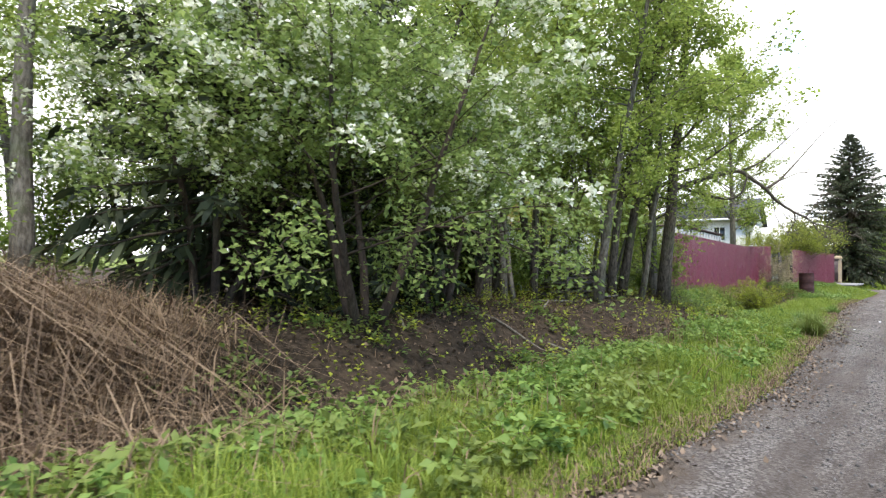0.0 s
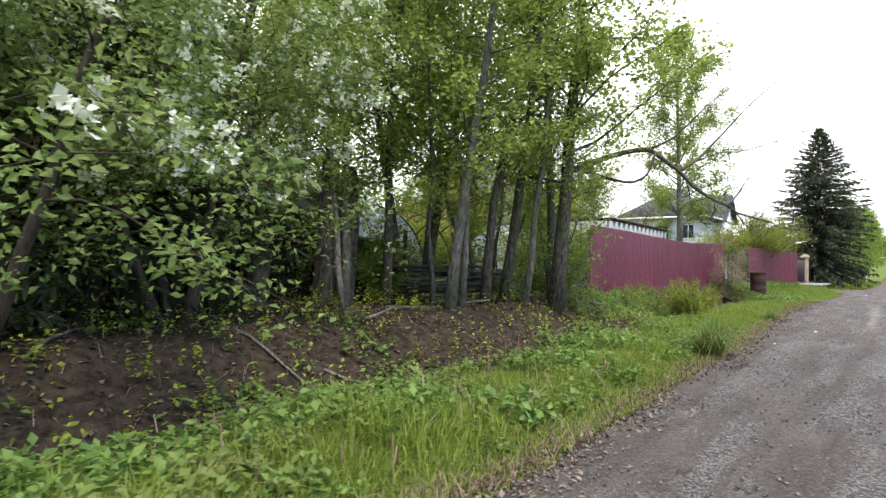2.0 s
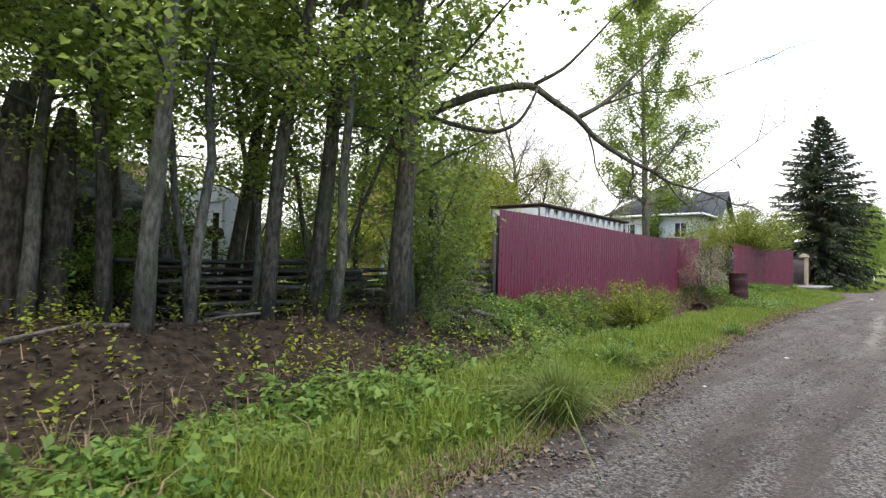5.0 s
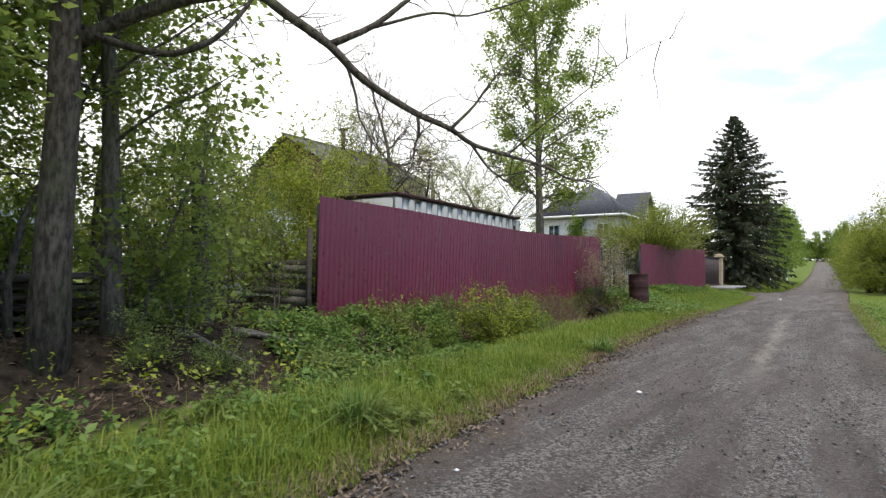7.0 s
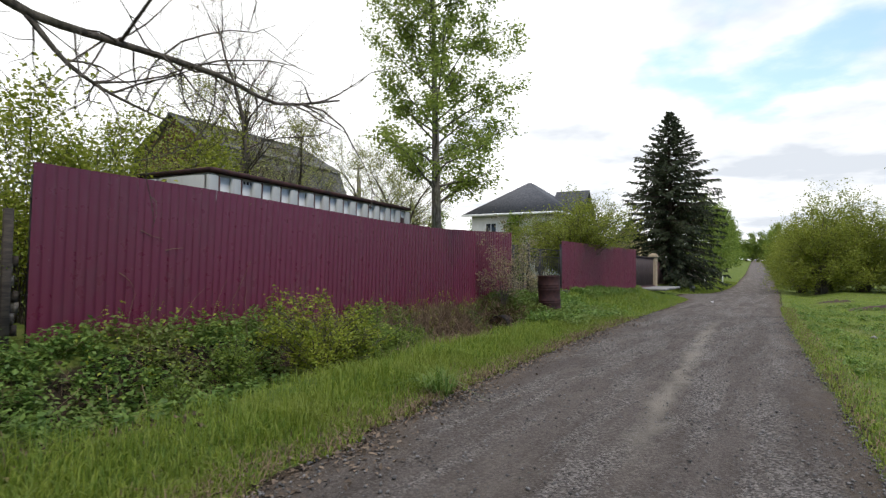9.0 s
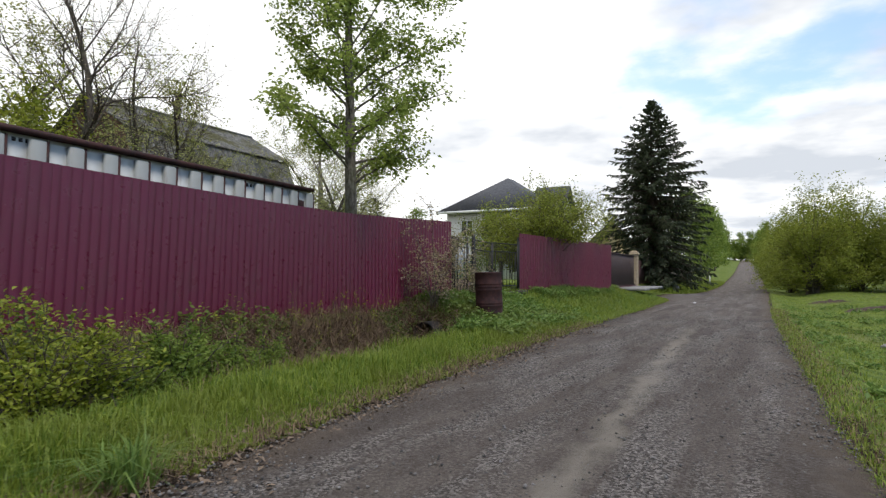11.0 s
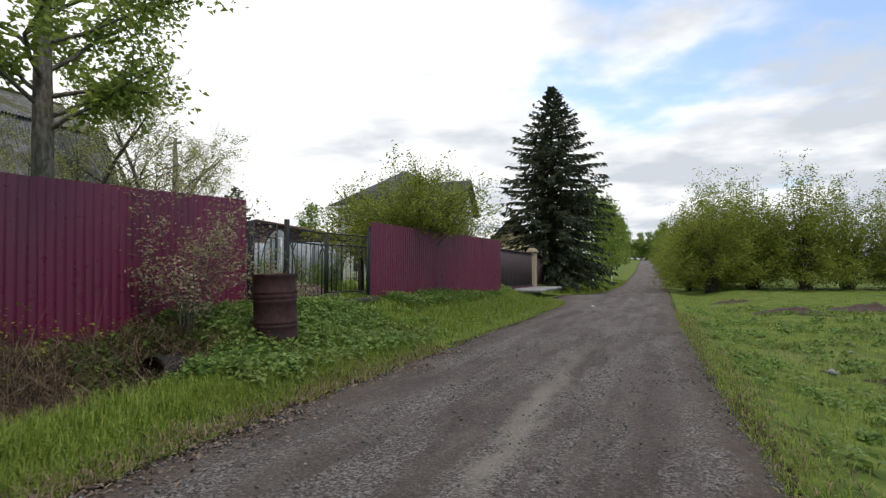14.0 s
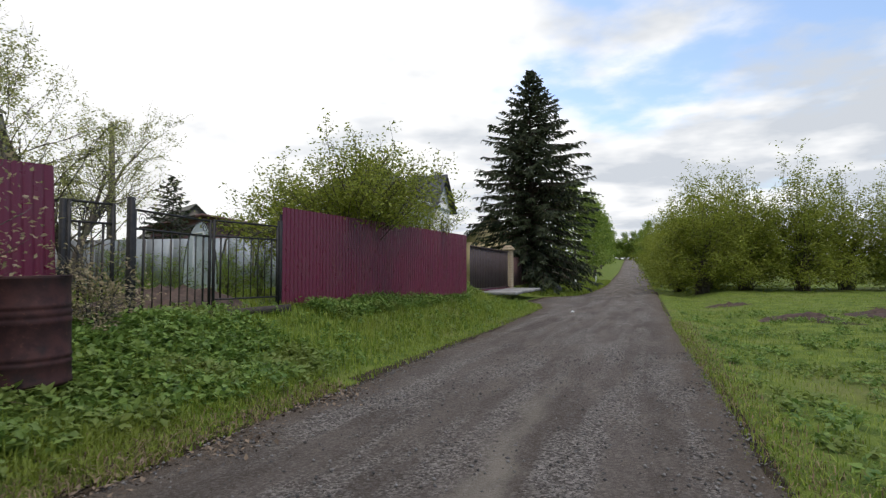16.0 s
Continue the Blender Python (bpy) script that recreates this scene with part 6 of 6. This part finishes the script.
# dry grass: the tangle at the start, the ditch, thin strands on the rims
g = Geo()
n = 15000
x, y = rc.normal(-5.2, 1.0, n), rc.normal(-1.2, 0.9, n)
keep = (x < -2.7) & (y < 1.6)
x, y = x[keep], y[keep]
top = 0.62 * np.exp(-((x + 5.6) / 1.3) ** 2 - ((y + 1.4) / 1.1) ** 2)
p = rooted(x, y)
p[:, 2] += top * rc.uniform(0, 1, len(x))
blades(g, p, rc.uniform(0.25, 0.7, len(x)), rc, 2.6, 0.006)
n = 42000
y = rc.uniform(15.5, 27.3, n)
u = rc.normal(2.9, 0.42, n)
keep = (rc.uniform(size=n) < 0.05 + 0.95 * step(y, 19.0, 21.5)) & (u < 3.75)
x, y = (left_edge(y) - u)[keep], y[keep]
blades(g, rooted(x, y), rc.uniform(0.10, 0.34, len(x)), rc, 2.8, 0.0036)
n = 11000
y = rc.uniform(-3, 30, n)
x = left_edge(y) - np.abs(rc.normal(0.10, 0.22, n)) - 0.08 * wave(y, y * 0.4, 2.6, 3)
blades(g, rooted(x, y), rc.uniform(0.04, 0.13, n), rc, 2.0, 0.003)
n = 5000
y = rc.uniform(15, 40, n)
x = right_edge(y) + np.abs(rc.normal(0.05, 0.25, n))
blades(g, rooted(x, y), rc.uniform(0.03, 0.08, n), rc, 2.0, 0.003)
n = 900
y = rc.uniform(-2, 9, n)
x = left_edge(y) - rc.uniform(0.5, 2.6, n)
blades(g, rooted(x, y), rc.uniform(0.1, 0.4, n), rc, 2.0, 0.005)
n = 2200
x, y = scatter(rc, n, -8, -2.8, 0, 16)
blades(g, rooted(x, y), rc.uniform(0.06, 0.22, n), rc, 2.4, 0.0035)
cover("dry_grass", g, L_DRY, "brown dry grass and stalks", "dry grass")
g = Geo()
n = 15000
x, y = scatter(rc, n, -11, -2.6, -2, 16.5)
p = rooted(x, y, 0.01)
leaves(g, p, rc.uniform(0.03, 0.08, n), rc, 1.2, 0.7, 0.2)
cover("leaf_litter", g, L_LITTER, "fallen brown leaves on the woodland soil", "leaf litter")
g = Geo()
n = 12000
y = rc.uniform(-3, 30, n)
x = left_edge(y) + rc.normal(0.05, 0.17, n) + 0.10 * wave(y, y, 1.9, 2)
p = np.stack([x, y, np.maximum(ground_z(x, y), road_z(y)) + 0.008], 1)
leaves(g, p, rc.uniform(0.022, 0.06, n), rc, 3.0, 0.6, 0.12)
cover("rim_litter", g, L_RIM, "dry pale brown leaves along the track's rim", "leaf litter")

# loose stones on the track
ico = np.array([(0, 0, 1), (0.9, 0, 0.1), (0, 0.9, 0.1), (-0.9, 0, 0.1), (0, -0.9, 0.1), (0, 0, -0.8)])
it = np.array([(0, 1, 2), (0, 2, 3), (0, 3, 4), (0, 4, 1), (5, 2, 1), (5, 3, 2), (5, 4, 3), (5, 1, 4)])
g = Geo()
n = 26000
y = 2 + rc.uniform(0, 1, n) * 32 
f = rc.uniform(0, 1, n)
f = np.where(rc.uniform(size=n) < 0.35, np.where(rc.uniform(size=n) < 0.5, np.abs(rc.normal(0, 0.06, n)), 1 - np.abs(rc.normal(0, 0.05, n))), f)
l, rr_ = left_edge(y), right_edge(y)
x = l + (rr_ - l) * f
s = 0.005 + 0.014 * rc.uniform(size=n) ** 3
p = np.stack([x, y, road_z(y) + 0.012], 1)
v = p[:, None] + ico[None] * s[:, None, None] * rc.uniform(0.6, 1.4, (n, 6, 3)) * np.array([1, 1, 0.7])
g.add(v, (np.arange(n)[:, None, None] * 6 + it[None]).reshape(-1, 3))
cover("loose_stones", g, STONE, "loose grey gravel stones on the track", "gravel")
for x, y, s in ((-0.69, 15.95, 0.035), (-0.9, 13.0, 0.02), (-1.6, 42.5, 0.07)):
    st = solid("white_stone", Geo().add(ico * np.array([1.3, 1.0, 0.6]) * s, it), TRIM, "small whitish stone lying on the track", "stone", "white stones")
    st.matrix_basis = pose(x, y, float(road_z(y)) + 0.02, 0, 0, 30)

# pale dry twigs caught on the fence, and cracked white stones on the field
rtw = np.random.default_rng(501)
for y, z in ((17.75, 1.75), (18.1, 1.5), (19.4, 2.25), (20.6, 2.05), (17.5, 1.2), (21.6, 1.7)):
    t = thing("caught_twig", "pale dry twig caught on the fence sheet", "twig", "caught twigs", at=pose(-5.985, y, z))
    part("twig", Geo().tube(bent((0, 0, 0), (0.02, 1, rtw.normal(0, 0.5)), rtw.uniform(0.2, 0.5), rtw, 5, 0.2), np.linspace(0.006, 0.002, 5), 4, cap=False), L_DRY, t)
for x, y, s in ((3.1, 31.3, 0.10), (3.7, 31.0, 0.06), (4.4, 30.5, 0.08), (3.9, 33.5, 0.05)):
    st = solid("field_stone", Geo().add(ico * np.array([1.4, 1.0, 0.7]) * s, it), CONCRETE, "pale stone lying in the field's bare soil", "stone", "field stones")
    st.matrix_basis = pose(x, y, ground_at(x, y) + s * 0.3, 0, 0, 40 * x)
# brown mounds of old turf far on the field
for i, (x, y, s) in enumerate(((4.6, 43, 0.8), (7.5, 45, 1.0), (3.6, 50, 0.7), (5.2, 30.4, 0.5))):
    hr2 = np.random.default_rng(520 + i)
    n = 14
    a, b = np.meshgrid(np.linspace(-1, 1, n), np.linspace(-1, 1, n))
    rr = np.hypot(a, b)
    X, Y = x + a * s * 1.5, y + b * s * 0.8
    Z = ground_z(X, Y) - 0.04 + 0.2 * s * np.clip(1 - rr ** 2, 0, 1) * (1 + 0.35 * hr2.normal(size=rr.shape))
    I, J = np.meshgrid(np.arange(n - 1), np.arange(n - 1), indexing="ij")
    solid("turf_mound", Geo().add(np.stack([X, Y, Z], -1), np.stack([I * n + J, I * n + J + 1, (I + 1) * n + J + 1, (I + 1) * n + J], -1).reshape(-1, 4)), EARTH, "low brown mound of old turf on the field", "mound", "turf mounds")
